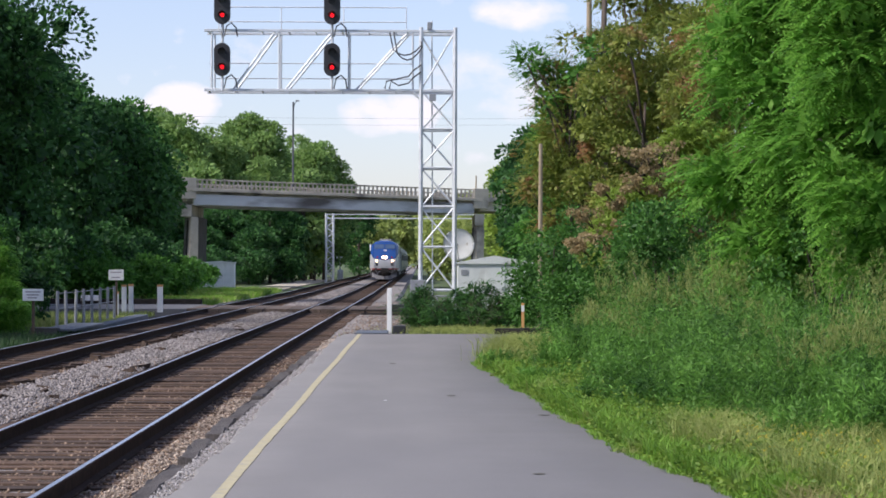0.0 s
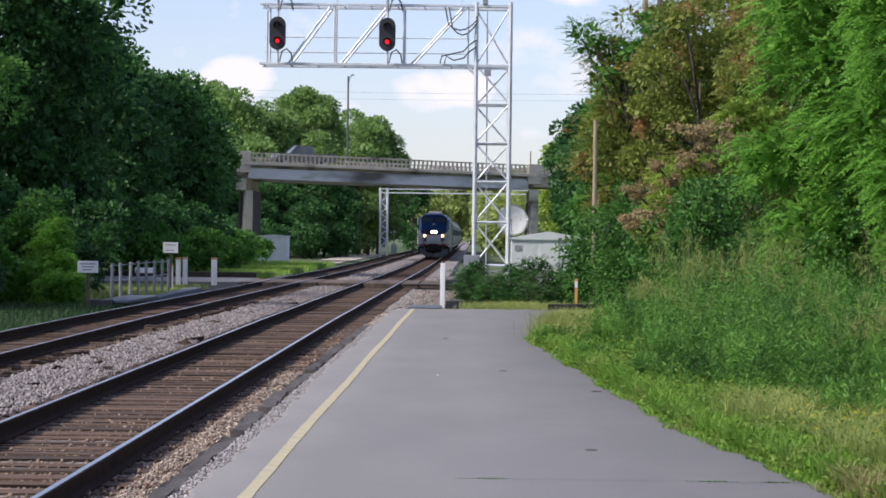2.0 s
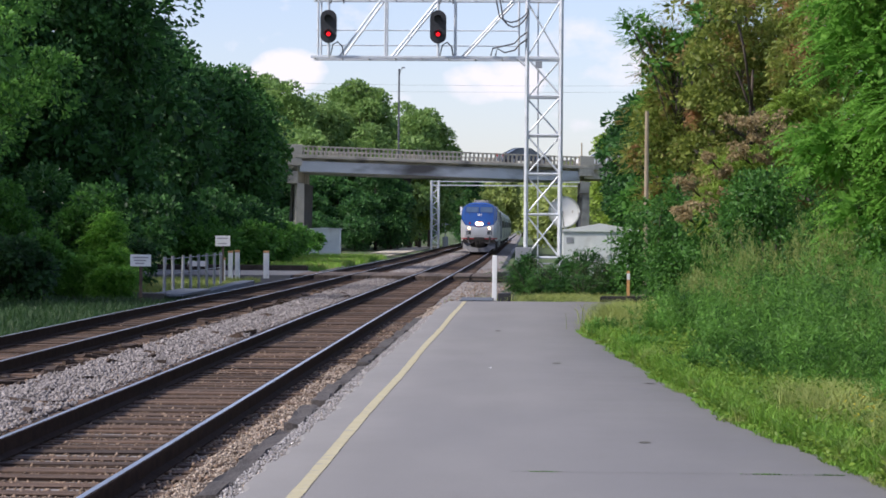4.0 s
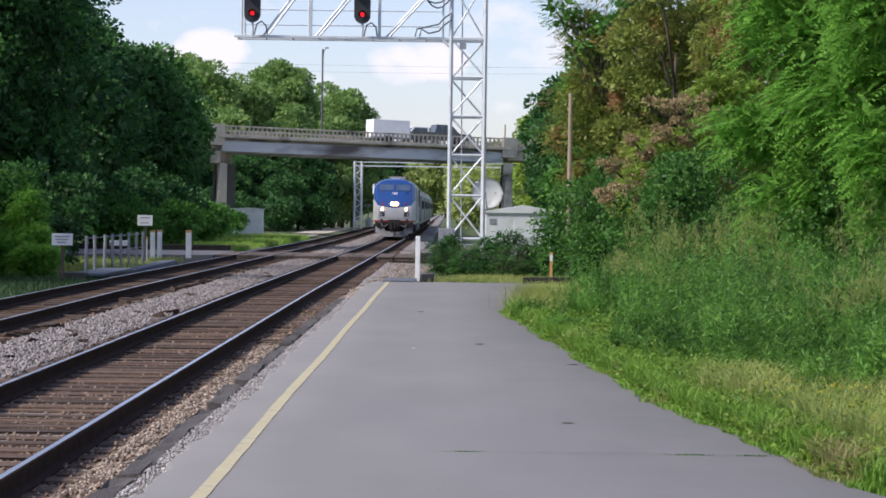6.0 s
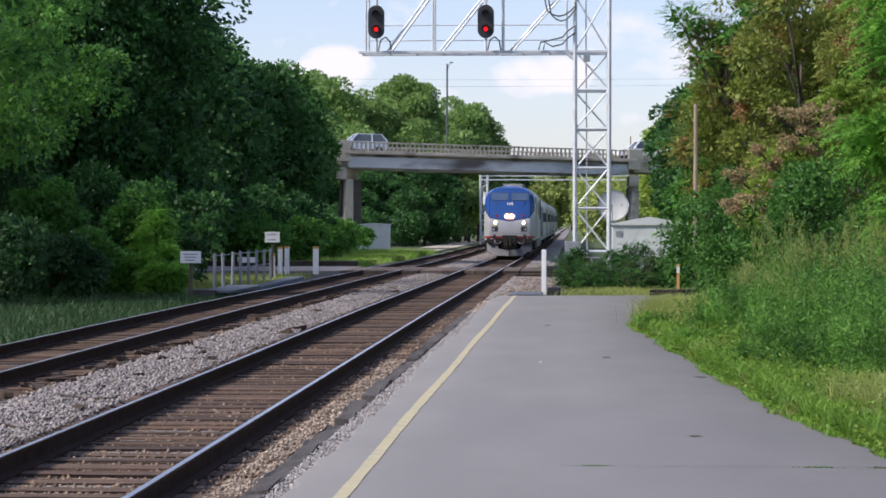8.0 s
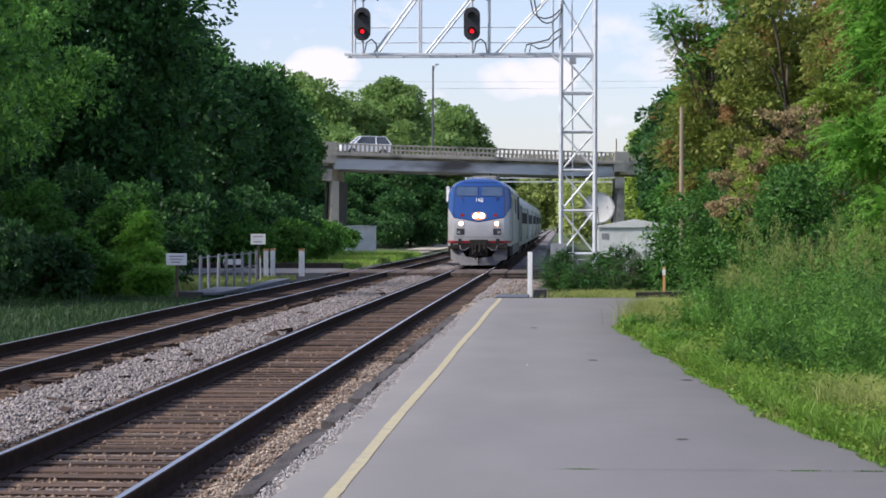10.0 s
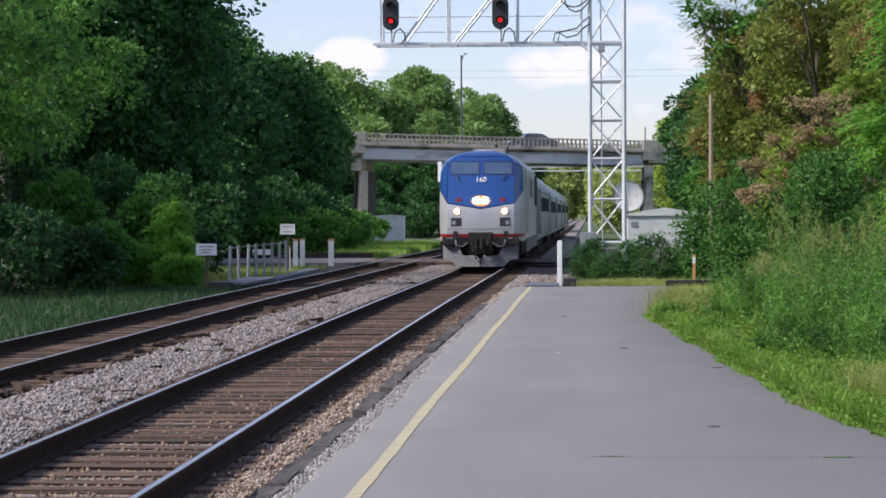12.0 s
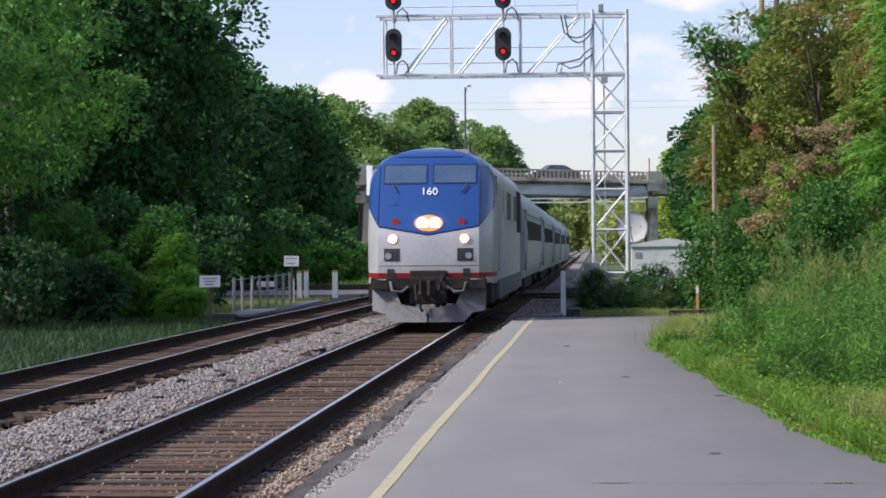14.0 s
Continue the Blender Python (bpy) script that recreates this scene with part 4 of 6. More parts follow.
def build_locomotive():
    t = thing("locomotive")
    paint = paint_loco()
    L = 20.3
    rings = []
    zs = [0.95, 1.1, 1.3, 1.6, 1.9, 2.0, 2.1, 2.2, 2.4, 2.6, 2.8, 3.0, 3.15, 3.3, 3.4, 3.5, 3.58, 3.65, 3.73, 3.8, 3.85, 3.9, 3.94, 3.98, 4.02, 4.06, 4.09, 4.12]
    for z in zs:
        w = along(HALF, z)
        ring = []
        e = face_edge(z)
        cuts = [e * k / 8 for k in range(-8, 9)]
        swept = [e + (w - e) * k for k in (0.25, 0.5, 0.75, 0.9, 1.0)]
        for x in [-v for v in swept[::-1]] + cuts + swept:
            ring.append((x, nose_y(x, z), z))
        ring += [(w, 3.2, z), (w, L - 0.1, z), (-w, L - 0.1, z), (-w, 3.2, z)]
        rings.append(ring)
    body = part("body", ring_loft(rings), paint, t, "silver and blue painted body", smooth=True)
    body.data.set_sharp_from_angle(angle=radians(25))

    def plate(name, x0, x1, z0, z1, mat, proud=0.02, label="", parent=t, n=6):
        """A panel that follows the nose."""
        bm = bmesh.new()
        rows = []
        for j in range(n + 1):
            z = z0 + (z1 - z0) * j / n
            rows.append([[bm.verts.new((x0 + (x1 - x0) * k / n, nose_y(x0 + (x1 - x0) * k / n, z) + d, z)) for k in range(n + 1)] for d in (-proud, 0.05)])
        for j in range(n):
            for k in range(n):
                a, b = rows[j], rows[j + 1]
                bm.faces.new((a[0][k], a[0][k + 1], b[0][k + 1], b[0][k]))
            for d in (0, n):
                a, b = rows[j], rows[j + 1]
                bm.faces.new((a[0][d], a[1][d], b[1][d], b[0][d]))
        for k in range(n):
            for r in (rows[0], rows[-1]):
                bm.faces.new((r[0][k], r[0][k + 1], r[1][k + 1], r[1][k]))
        bmesh.ops.recalc_face_normals(bm, faces=bm.faces)
        return part(name, bm, mat, parent, label)

    for x0, x1 in ((-1.03, -0.08), (0.1, 1.05)):
        plate("windscreen_frame", x0 - 0.03, x1 + 0.03, 3.23, 3.69, NAVY, 0.012, "dark blue window surround")
        plate("windscreen", x0, x1, 3.26, 3.66, GLASS_DARK, 0.018, "blue tinted windscreen")
    for s in (-1, 1):
        part("wiper", tubed((s * 0.74, nose_y(0.74, 3.05) - 0.05, 3.05), (s * 0.86, nose_y(0.86, 3.22) - 0.05, 3.24), 0.018), BLACK, t)
        x = s * 0.81
        # the rim is made to glow for the halo; the lamp sits inside
        part("lamp_bezel", tubed((x, nose_y(x, 1.98) - 0.03, 1.98), (x, nose_y(x, 1.98) + 0.1, 1.98), 0.115, sides=20), LAMP_HALO, t, "lamp rim glowing orange as the lamp's halo")
        part("ditch_light", tubed((x, nose_y(x, 1.98) - 0.045, 1.98), (x, nose_y(x, 1.98) - 0.02, 1.98), 0.09, sides=20), DITCH, t, "lit warm ditch light")
        x = s * 0.75
        part("marker_light", tubed((x, nose_y(x, 2.36) - 0.03, 2.36), (x, nose_y(x, 2.36) + 0.1, 2.36), 0.085, sides=18), RED_MARKER, t, "unlit red marker light")
        b = plate("lamp_recess", s * 0.83 - 0.18, s * 0.83 + 0.18, 1.47, 1.76, BLACK, 0.012, "black recessed lamp housing", n=3)
        x = s * 0.83 + (-0.08 if s < 0 else 0.08)
        part("recess_lens", tubed((x, nose_y(x, 1.6) - 0.03, 1.59), (x, nose_y(x, 1.6), 1.59), 0.075, sides=16), GALV_DULL, b)
        plate("step_recess", s * 0.86 - 0.08, s * 0.86 + 0.08, 0.98, 1.3, BLACK, 0.014, n=3)
        part("grab_iron", bent(bmesh.new(), [(s * 1.3, 0.35, 1.08), (s * 1.2, 0.1, 1.06), (s * 0.95, 0.1, 1.06)], 0.025), WHITE_PAINT, t, "white grab handle")
        part("mu_hose", bent(bmesh.new(), [(s * 0.85, 0.1, 1.0), (s * 0.8, -0.05, 0.8), (s * 0.6, -0.02, 0.78), (s * 0.45, 0.1, 0.9)], 0.035), PILOT, t, "grey air hose")
        if s < 0:
            part("mirror", boxed(-1.56, -1.42, 2.0, 2.15, 3.0, 3.7, bevel=0.02), WHITE_PAINT, t)
    # oval disc added behind the twin headlights, glowing orange as their halo
    halo = part("lamp_halo", prism(bmesh.new(), [(0.33 * math.cos(k * math.tau / 28), 2.33 + 0.185 * math.sin(k * math.tau / 28)) for k in range(28)], "y", 0.3, 0.42), LAMP_HALO, t, "added glowing orange disc for the headlight halo")
    for v in halo.data.vertices:
        if v.co.y < 0.36:
            v.co.y = nose_y(v.co.x, v.co.z) - 0.012
    for x in (-0.14, 0.14):
        part("headlight", tubed((x, nose_y(x, 2.33) - 0.05, 2.33), (x, nose_y(x, 2.33) - 0.01, 2.33), 0.125, sides=24), HEADLAMP, t, "lit twin headlight")
    plate("nose_hatch", -0.95, -0.72, 2.75, 2.92, paint, 0.012, n=3)
    plate("seam", -1.13, 1.13, 1.36, 1.375, PILOT, 0.006, n=8)
    plate("brow", -0.98, 0.98, 3.85, 3.875, NAVY, 0.012, "dark blue roof edge seam", n=8)
    # coupler pocket, coupler and pilot
    part("coupler_pocket", boxed(-0.42, 0.42, 0.1, 1.2, 0.5, 1.26, bevel=0.04), UNDER, t, "black coupler pocket")
    part("coupler_shank", tubed((0, -0.3, 0.88), (0, 0.5, 0.88), 0.11, sides=10), UNDER, t)
    for hx, hz in ((-0.3, 0.72), (0.27, 0.7), (-0.2, 0.55), (0.33, 0.9)):
        part("brake_hose", bent(bmesh.new(), [(hx, 0.12, hz + 0.25), (hx * 0.9, -0.12, hz + 0.1), (hx * 0.8, -0.18, hz - 0.12), (hx * 0.6, -0.1, hz - 0.2)], 0.03), UNDER, t)
    bm = bmesh.new()
    prism(bm, [(-0.17, -0.36), (-0.12, -0.5), (0.0, -0.44), (0.08, -0.56), (0.17, -0.5), (0.13, -0.38), (0.18, -0.27), (-0.12, -0.24)], "z", 0.72, 1.04)
    part("coupler_knuckle", bm, UNDER, t)
    bm = bmesh.new()
    for s in (-1, 1):
        pts = [(s * 0.02, 0.1), (s * 0.8, 0.1), (s * 0.98, 0.3), (s * 1.28, 0.36), (s * 1.3, 0.92), (s * 0.75, 0.82), (s * 0.62, 0.5), (s * 0.02, 0.4)]
        prism(bm, pts, "y", 0.0, 0.04)
    for v in bm.verts:
        v.co.y += 0.22 * abs(v.co.x) ** 1.5 + (v.co.z - 0.5) * 0.3
    part("pilot", bm, PILOT, t, "worn grey steel pilot plow")
    part("buffer_beam", boxed(-1.3, 1.3, 0.08, 0.9, 0.84, 1.105, bevel=0.02), UNDER, t, "black band under the nose")
    part("skirt", boxed(-1.4, 1.4, 0.6, 3.0, 0.5, 0.97), UNDER, t)
    part("fuel_tank", boxed(-1.35, 1.35, 7.0, 13.0, 0.35, 0.97, bevel=0.08), UNDER, t)
    bogie(t, 3.9)
    bogie(t, 16.2)
    for s in (-1, 1):
        part("side_window", boxed(s * 1.45 - 0.03, s * 1.45 + 0.03, 2.3, 3.1, 2.9, 3.45, bevel=0.01), GLASS_DARK, t)
        part("cab_door", boxed(s * 1.46 - 0.02, s * 1.46 + 0.02, 3.6, 4.3, 1.2, 3.2, bevel=0.01), STEEL_CAR, t)
        for k in range(4):
            part("side_grille", boxed(s * 1.46 - 0.03, s * 1.46 + 0.03, 6.2 + k * 2.6, 8.4 + k * 2.6, 2.5, 3.2, bevel=0.01), BLACK if k % 2 else STEEL_CAR, t)
        part("side_sill", boxed(s * 1.45 - 0.04, s * 1.45 + 0.04, 3.0, L - 0.3, 0.55, 1.0), PILOT, t)
    part("roof_vent", boxed(-0.6, 0.6, 8, 12, 4.1, 4.3, bevel=0.05), ROOF_CAR, t)
    for s in (-1, 1):
        for y in (3.45, 4.42):
            part("grab_rail", tubed((s * 1.53, y, 1.2), (s * 1.53, y, 2.6), 0.02), GALV, t, "steel grab rail by the cab door")
        part("radiator_side", boxed(s * 1.46 - 0.03, s * 1.46 + 0.03, 16.9, 19.6, 2.2, 3.4, bevel=0.01), UNDER, t, "dark radiator intake")
    part("horn", tubed((0.45, 2.6, 4.25), (0.45, 3.1, 4.25), 0.06, 0.04), BLACK, t)
    part("antenna", tubed((0.85, 2.4, 4.0), (0.85, 2.4, 4.25), 0.03), BLACK, t)
    # running number on the nose
    cu = bpy.data.curves.new("number", "FONT")
    cu.body, cu.size, cu.align_x, cu.extrude = "160", 0.26, "CENTER", 0.006
    tmp = bpy.data.objects.new("number", cu)
    scene.collection.objects.link(tmp)
    me = bpy.data.meshes.new_from_object(tmp.evaluated_get(bpy.context.evaluated_depsgraph_get()))
    bpy.data.objects.remove(tmp)
    me.materials.clear()
    me.materials.append(WHITE_PAINT)
    num = new("number", me)
    num.parent = t
    tilt = math.degrees(math.atan2(nose_y(0, 3.2) - nose_y(0, 2.95), 0.25))
    num.matrix_basis = pose(0, nose_y(0, 2.98) - 0.02, 2.98, 90 - tilt, 0, 0)
    num["label"] = "white running number 160"
    tagged(t, "silver and blue diesel passenger locomotive with lit headlights", "locomotive")
    return t


def build_car():
    """A round-sided stainless steel coach with a row of dark windows."""
    t = thing("passenger_coach")
    L = 25.6
    sec = [(1.36, 0.75), (1.5, 1.1), (1.57, 1.7), (1.575, 2.3), (1.53, 2.9), (1.42, 3.3), (1.22, 3.62), (0.9, 3.8), (0.45, 3.9)]
    outline = sec + [(-x, z) for x, z in sec[::-1]]
    bm = bmesh.new()
    prism(bm, outline, "y", 0.45, L - 0.25)
    body = part("body", bm, STEEL_CAR, t, smooth=True)
    body.data.set_sharp_from_angle(angle=radians(50))
    for s in (-1, 1):
        pane = None
        for k in range(11):
            y = 3.3 + k * 1.76
            if pane is None:
                bm = bmesh.new()
                prism(bm, [(s * 1.5, 2.02), (s * 1.592, 2.02), (s * 1.577, 2.66), (s * 1.5, 2.66)], "y", 0, 1.5)
                pane = part("window", bm, COACH_GLASS, t, "dark tinted window")
            else:
                o = new("window", pane.data)
                o.parent = t
                o.location.y = y - 3.3
        for v in pane.data.vertices:
            v.co.y += 3.3
        for y in (1.1, L - 1.9):
            part("door", boxed(s * 1.55 - 0.04, s * 1.55 + 0.045, y, y + 0.85, 1.05, 3.0, bevel=0.02), GALV_DULL, t)
        for z in (1.2, 1.35, 1.5, 1.65, 1.8, 2.85):
            part("flute", boxed(s * 1.57 - 0.03, s * 1.57 + 0.02, 2.4, L - 2.2, z, z + 0.05), STEEL_CAR, t)
        part("underbox", boxed(s * 1.0 - 0.3, s * 1.0 + 0.3, 8, 18, 0.35, 0.8, bevel=0.05), UNDER, t)
    part("roof_strip", boxed(-0.7, 0.7, 0.4, L - 0.2, 3.84, 3.95), ROOF_CAR, t)
    part("gangway", boxed(-0.75, 0.75, -0.3, 0.3, 1.0, 3.3, bevel=0.05), UNDER, t)
    part("end_plate", boxed(-1.35, 1.35, 0.3, 0.44, 0.8, 3.5, bevel=0.03), UNDER, t)
    bogie(t, 3.6)
    bogie(t, L - 3.6)
    tagged(t, "stainless steel passenger coach with dark tinted windows", "railway coach", "coaches of the train")
    return t


locomotive = build_locomotive()
coach = build_car()
coaches = [coach] + [copy_thing(coach, pose(0, 0, 0)) for _ in range(4)]
TRAIN = [(0.5 * k, 243.0 - 13.557 * 0.5 * k) for k in range(29)]


def motions():
    """The train rolls in along the near track."""
    for ob, behind in [(locomotive, 0.0)] + [(c, 20.9 + 26.0 * k) for k, c in enumerate(coaches)]:
        walk(ob, [(t, pose(TRACK_1, y + behind, RAIL_Z + dip(y + behind + 10))) for t, y in TRAIN])
    bridge_traffic()




# ---- road vehicles on the bridge ----
SIGN_WHITE = surface("sign_white", (0.62, 0.63, 0.64), (0.72, 0.73, 0.74), 2, 0.5, fine=20)
CAR_GLASS = surface("car_glass", (0.06, 0.075, 0.085), (0.10, 0.12, 0.13), 2, 0.08, fine=20)
TYRE = surface("tyre_rubber", (0.012, 0.012, 0.012), (0.03, 0.03, 0.03), 4, 0.8, fine=30)
CAR_PAINTS = {
    "white": surface("white_car_paint", (0.70, 0.71, 0.72), (0.78, 0.79, 0.80), 2, 0.25, fine=12, coat=0.5),
    "silver": surface("silver_car_paint", (0.68, 0.70, 0.72), (0.76, 0.78, 0.80), 2, 0.28, metal=0.1, fine=12, coat=0.5),
    "dark blue": surface("dark_blue_car_paint", (0.03, 0.045, 0.075), (0.05, 0.065, 0.10), 2, 0.25, fine=12, coat=0.5),
    "dark grey": surface("dark_grey_car_paint", (0.05, 0.055, 0.06), (0.08, 0.085, 0.09), 2, 0.28, fine=12, coat=0.5),
    "pale blue": surface("pale_blue_car_paint", (0.42, 0.50, 0.58), (0.50, 0.58, 0.66), 2, 0.25, fine=12, coat=0.5),
}
SHAPES = {
    # side outlines in metres, nose towards +x: lower body, then glasshouse
    "sedan": ([(-2.3, 0.35), (2.3, 0.35), (2.35, 0.6), (2.2, 0.8), (1.2, 0.95), (-1.75, 1.0), (-2.3, 0.95)], [(1.15, 0.94), (0.45, 1.42), (-0.85, 1.46), (-1.7, 0.99)]),
    "suv": ([(-2.3, 0.4), (2.3, 0.4), (2.35, 0.75), (2.2, 1.0), (1.25, 1.1), (-2.3, 1.12)], [(1.2, 1.09), (0.55, 1.7), (-1.7, 1.74), (-2.2, 1.11)]),
    "pickup": ([(-2.8, 0.5), (2.7, 0.5), (2.75, 0.85), (2.6, 1.1), (1.5, 1.15), (-2.8, 1.2)], [(1.45, 1.14), (0.8, 1.8), (-0.55, 1.84), (-0.8, 1.17)]),
}


def road_vehicle(kind, paint, label):
    t = thing("pickup_truck" if kind == "pickup" else "car")
    low, high = SHAPES[kind]
    half = 0.88
    bm = bmesh.new()
    prism(bm, low, "y", -half, half)
    bmesh.ops.bevel(bm, geom=list(bm.edges), offset=0.06, segments=2, affect="EDGES")
    part("body", bm, CAR_PAINTS[paint], t, smooth=False)
    bm = bmesh.new()
    prism(bm, high, "y", -half + 0.1, half - 0.1)
    zt = max(z for _, z in high)
    for v in bm.verts:
        if v.co.z > zt - 0.2:
            v.co.y *= 0.86
    part("window", bm, CAR_GLASS, t, "dark side windows")
    xs = sorted(x for x, z in high if z > zt - 0.2)
    part("roof", boxed(xs[0] - 0.02, xs[1] + 0.02, -0.66, 0.66, zt - 0.02, zt + 0.05, bevel=0.02), CAR_PAINTS[paint], t)
    hi = sorted(high)
    posts = [(hi[0], hi[1]), (hi[3], hi[2]), ((xs[0] * 0.6 + xs[1] * 0.4, high[0][1]), (xs[0] * 0.6 + xs[1] * 0.4, zt))]
    for s in (-1, 1):
        for (xa, za), (xb, zb) in posts:
            part("pillar", tubed((xa, s * 0.79, za), (xb, s * 0.675, zb), 0.055, sides=6), CAR_PAINTS[paint], t)
        part("headlight", boxed(low[1][0] - 0.12, low[1][0] + 0.03, s * 0.68 - 0.16, s * 0.68 + 0.16, low[1][1] + 0.28, low[1][1] + 0.42, bevel=0.02), SIGN_WHITE, t, "clear headlight")
        part("tail_light", boxed(low[0][0] - 0.03, low[0][0] + 0.08, s * 0.72 - 0.12, s * 0.72 + 0.12, low[0][1] + 0.35, low[0][1] + 0.55, bevel=0.02), RED_MARKER, t, "red tail light")
        part("door_mirror", boxed(hi[3][0] - 0.25, hi[3][0] - 0.1, s * 0.9 - 0.08, s * 0.9 + 0.08, hi[3][1] + 0.02, hi[3][1] + 0.16, bevel=0.02), CAR_PAINTS[paint], t)
    for x in (low[1][0] - 0.9, low[0][0] + 0.9):
        for s in (-1, 1):
            w = part("wheel", tubed((x, s * 0.72, 0.34), (x, s * 0.92, 0.34), 0.34, sides=18), TYRE, t)
            part("hub", tubed((x, s * 0.915, 0.34), (x, s * 0.925, 0.34), 0.2, sides=14), GALV_DULL, w)
    return tagged(t, label, "pickup" if kind == "pickup" else "car", "traffic on the bridge")


def box_trailer():
    """A closed white trailer on one axle."""
    t = thing("box_trailer")
    part("cargo_box", boxed(-1.7, 1.7, -1.05, 1.05, 0.5, 2.08, bevel=0.05), CAR_PAINTS["white"], t)
    part("trim", boxed(-1.72, 1.72, -1.07, 1.07, 0.46, 0.56), GALV_DULL, t)
    part("tongue", bent(bmesh.new(), [(1.6, 0, 0.48), (2.9, 0, 0.5)], 0.06), UNDER, t)
    for y in (-1.13, 1.13):
        part("wheel", tubed((-0.3, y - 0.1, 0.34), (-0.3, y + 0.1, 0.34), 0.34, sides=18), TYRE, t)
        part("mudguard", boxed(-0.75, 0.15, y - 0.12, y + 0.12, 0.7, 0.76, bevel=0.02), CAR_PAINTS["white"], t)
    return tagged(t, "white box trailer towed behind a dark pickup truck", "trailer", "traffic on the bridge")


# kind, paint, label, second at which it passes mid-span, heading (-1 towards the trees on the west)
TRAFFIC = [
    ("pickup", "dark grey", "dark grey pickup truck crossing the bridge", 1.74, -1),
    ("sedan", "dark blue", "dark blue saloon car crossing the bridge", 3.29, 1),
    ("sedan", "white", "white saloon car crossing the bridge", 5.18, -1),
    ("pickup", "dark grey", "dark grey pickup truck towing a white trailer", 5.31, 1),
    ("trailer", "white", "white box trailer", 5.62, 1),
    ("suv", "silver", "silver estate car crossing the bridge", 6.55, -1),
    ("suv", "pale blue", "pale blue estate car crossing the bridge", 7.5, -1),
    ("pickup", "white", "white pickup truck crossing the bridge", 9.15, -1),
    ("suv", "silver", "silver people carrier crossing the bridge", 9.62, -1),
    ("sedan", "dark blue", "dark blue car crossing the bridge", 12.37, -1),
    ("sedan", "dark grey", "dark grey car crossing the bridge", 14.5, -1),
]
SPEED = 16.5
traffic = []
for kind, paint, label, when, way in TRAFFIC:
    traffic.append((box_trailer() if kind == "trailer" else road_vehicle(kind, paint, label), when, way))


def on_bridge(along_x, lane, way):
    """A place on the road: metres from the western pier, metres from the near girder. The approaches are level."""
    d = BRIDGE_R - BRIDGE_L
    span = math.hypot(d.x, d.y)
    yaw = math.degrees(math.atan2(d.y, d.x))
    u = min(1.0, max(0.0, along_x / span))
    slope = math.degrees(math.atan2(-d.z, span)) if 0 < along_x < span else 0.0
    z = BRIDGE_L.z + d.z * u + 1.54 * BRIDGE_SIZE
    return pose(BRIDGE_L.x, BRIDGE_L.y, z, 0, 0, yaw) @ pose(along_x, lane, 0, 0, slope, 0) @ pose(0, 0, 0, 0, 0, 0 if way > 0 else 180)


def bridge_traffic():
    for ob, when, way in traffic:
        lane = 2.7 if way > 0 else 7.2
        mid = 9.7 if way > 0 else 11.5
        rows = []
        for t in sorted({0.0, 14.0} | {round(min(14.0, max(0.0, when + way * (s - mid) / SPEED)), 2) for s in (-40, -6, 3, 26, 35, 70)}):
            rows.append((t, on_bridge(mid + way * SPEED * (t - when), lane, way)))
        walk(ob, rows)


# ---- by the crossing and the far end of the platform ----
ORANGE = surface("faded_orange_paint", (0.48, 0.24, 0.09), (0.6, 0.34, 0.14), 3, 0.7, fine=30)
SIGN_INK = surface("sign_ink", (0.22, 0.22, 0.24), (0.30, 0.30, 0.32), 2, 0.6, fine=20)
BLUISH = surface("bluish_concrete", (0.06, 0.074, 0.098), (0.115, 0.135, 0.168), 1.5, 0.75, fine=20, bump=0.005)


def build_crossing():
    t = thing("level_crossing", (0, 97.5, RAIL_Z + dip(97.5)))
    for cx in (TRACK_1, TRACK_2):
        for a, b in ((-1.5, -0.84), (-0.66, -0.24), (-0.22, 0.22), (0.24, 0.66), (0.84, 1.5)):
            for k in range(3):
                part("panel", boxed(cx + a, cx + b, -3.6 + k * 2.4, -1.25 + k * 2.4, -0.2, -0.01, bevel=0.015), TIMBER, t)
    for a, b in ((-6.18, -5.26), (-2.16, -0.3)):
        part("filler", boxed(a, b, -3.5, 3.5, -0.2, -0.015), TIMBER, t)
    tagged(t, "brown timber level crossing across both tracks", "level crossing", kind="structure")
    road = mesh_ob("road", boxed(-70, -9.3, 93.5, 103.5, -0.75, -0.2), ROAD)
    tagged(road, "narrow asphalt road leading to the crossing", "road", kind="structure")
    kerb = mesh_ob("timber_kerb", boxed(-32, -9.6, 104.2, 104.6, -0.75, 0.02, bevel=0.03), UNDER)
    tagged(kerb, "long low dark timber kerb beside the road", "kerb")


def bollard(at, h, w=0.13):
    t = thing("bollard", at)
    bm = bmesh.new()
    box(bm, -w / 2, w / 2, -w / 2, w / 2, -0.1, h - 0.08, bevel=0.012)
    part("post", bm, WHITE_POST, t)
    part("cap", boxed(-w / 2 - 0.01, w / 2 + 0.01, -w / 2 - 0.01, w / 2 + 0.01, h - 0.08, h, bevel=0.015), ORANGE, t, "faded orange cap")
    tagged(t, "white wooden guard post with orange cap", "post", "guard posts by the crossing")


def notice(at, w, h, top, bars, label):
    t = thing("sign", at)
    part("post", boxed(-0.04, 0.04, 0.02, 0.08, -0.3, top), TIMBER, t)
    b = part("board", boxed(-w / 2, w / 2, -0.02, 0.015, top - h, top, bevel=0.006), SIGN_WHITE, t)
    for k in range(bars):
        z = top - h * (0.25 + 0.5 * k / max(1, bars - 1))
        part("lettering", boxed(-w * 0.36 + 0.03 * k, w * 0.36 - 0.05 * k, -0.026, -0.02, z - 0.018, z + 0.018), SIGN_INK, b)
    tagged(t, label, "sign")


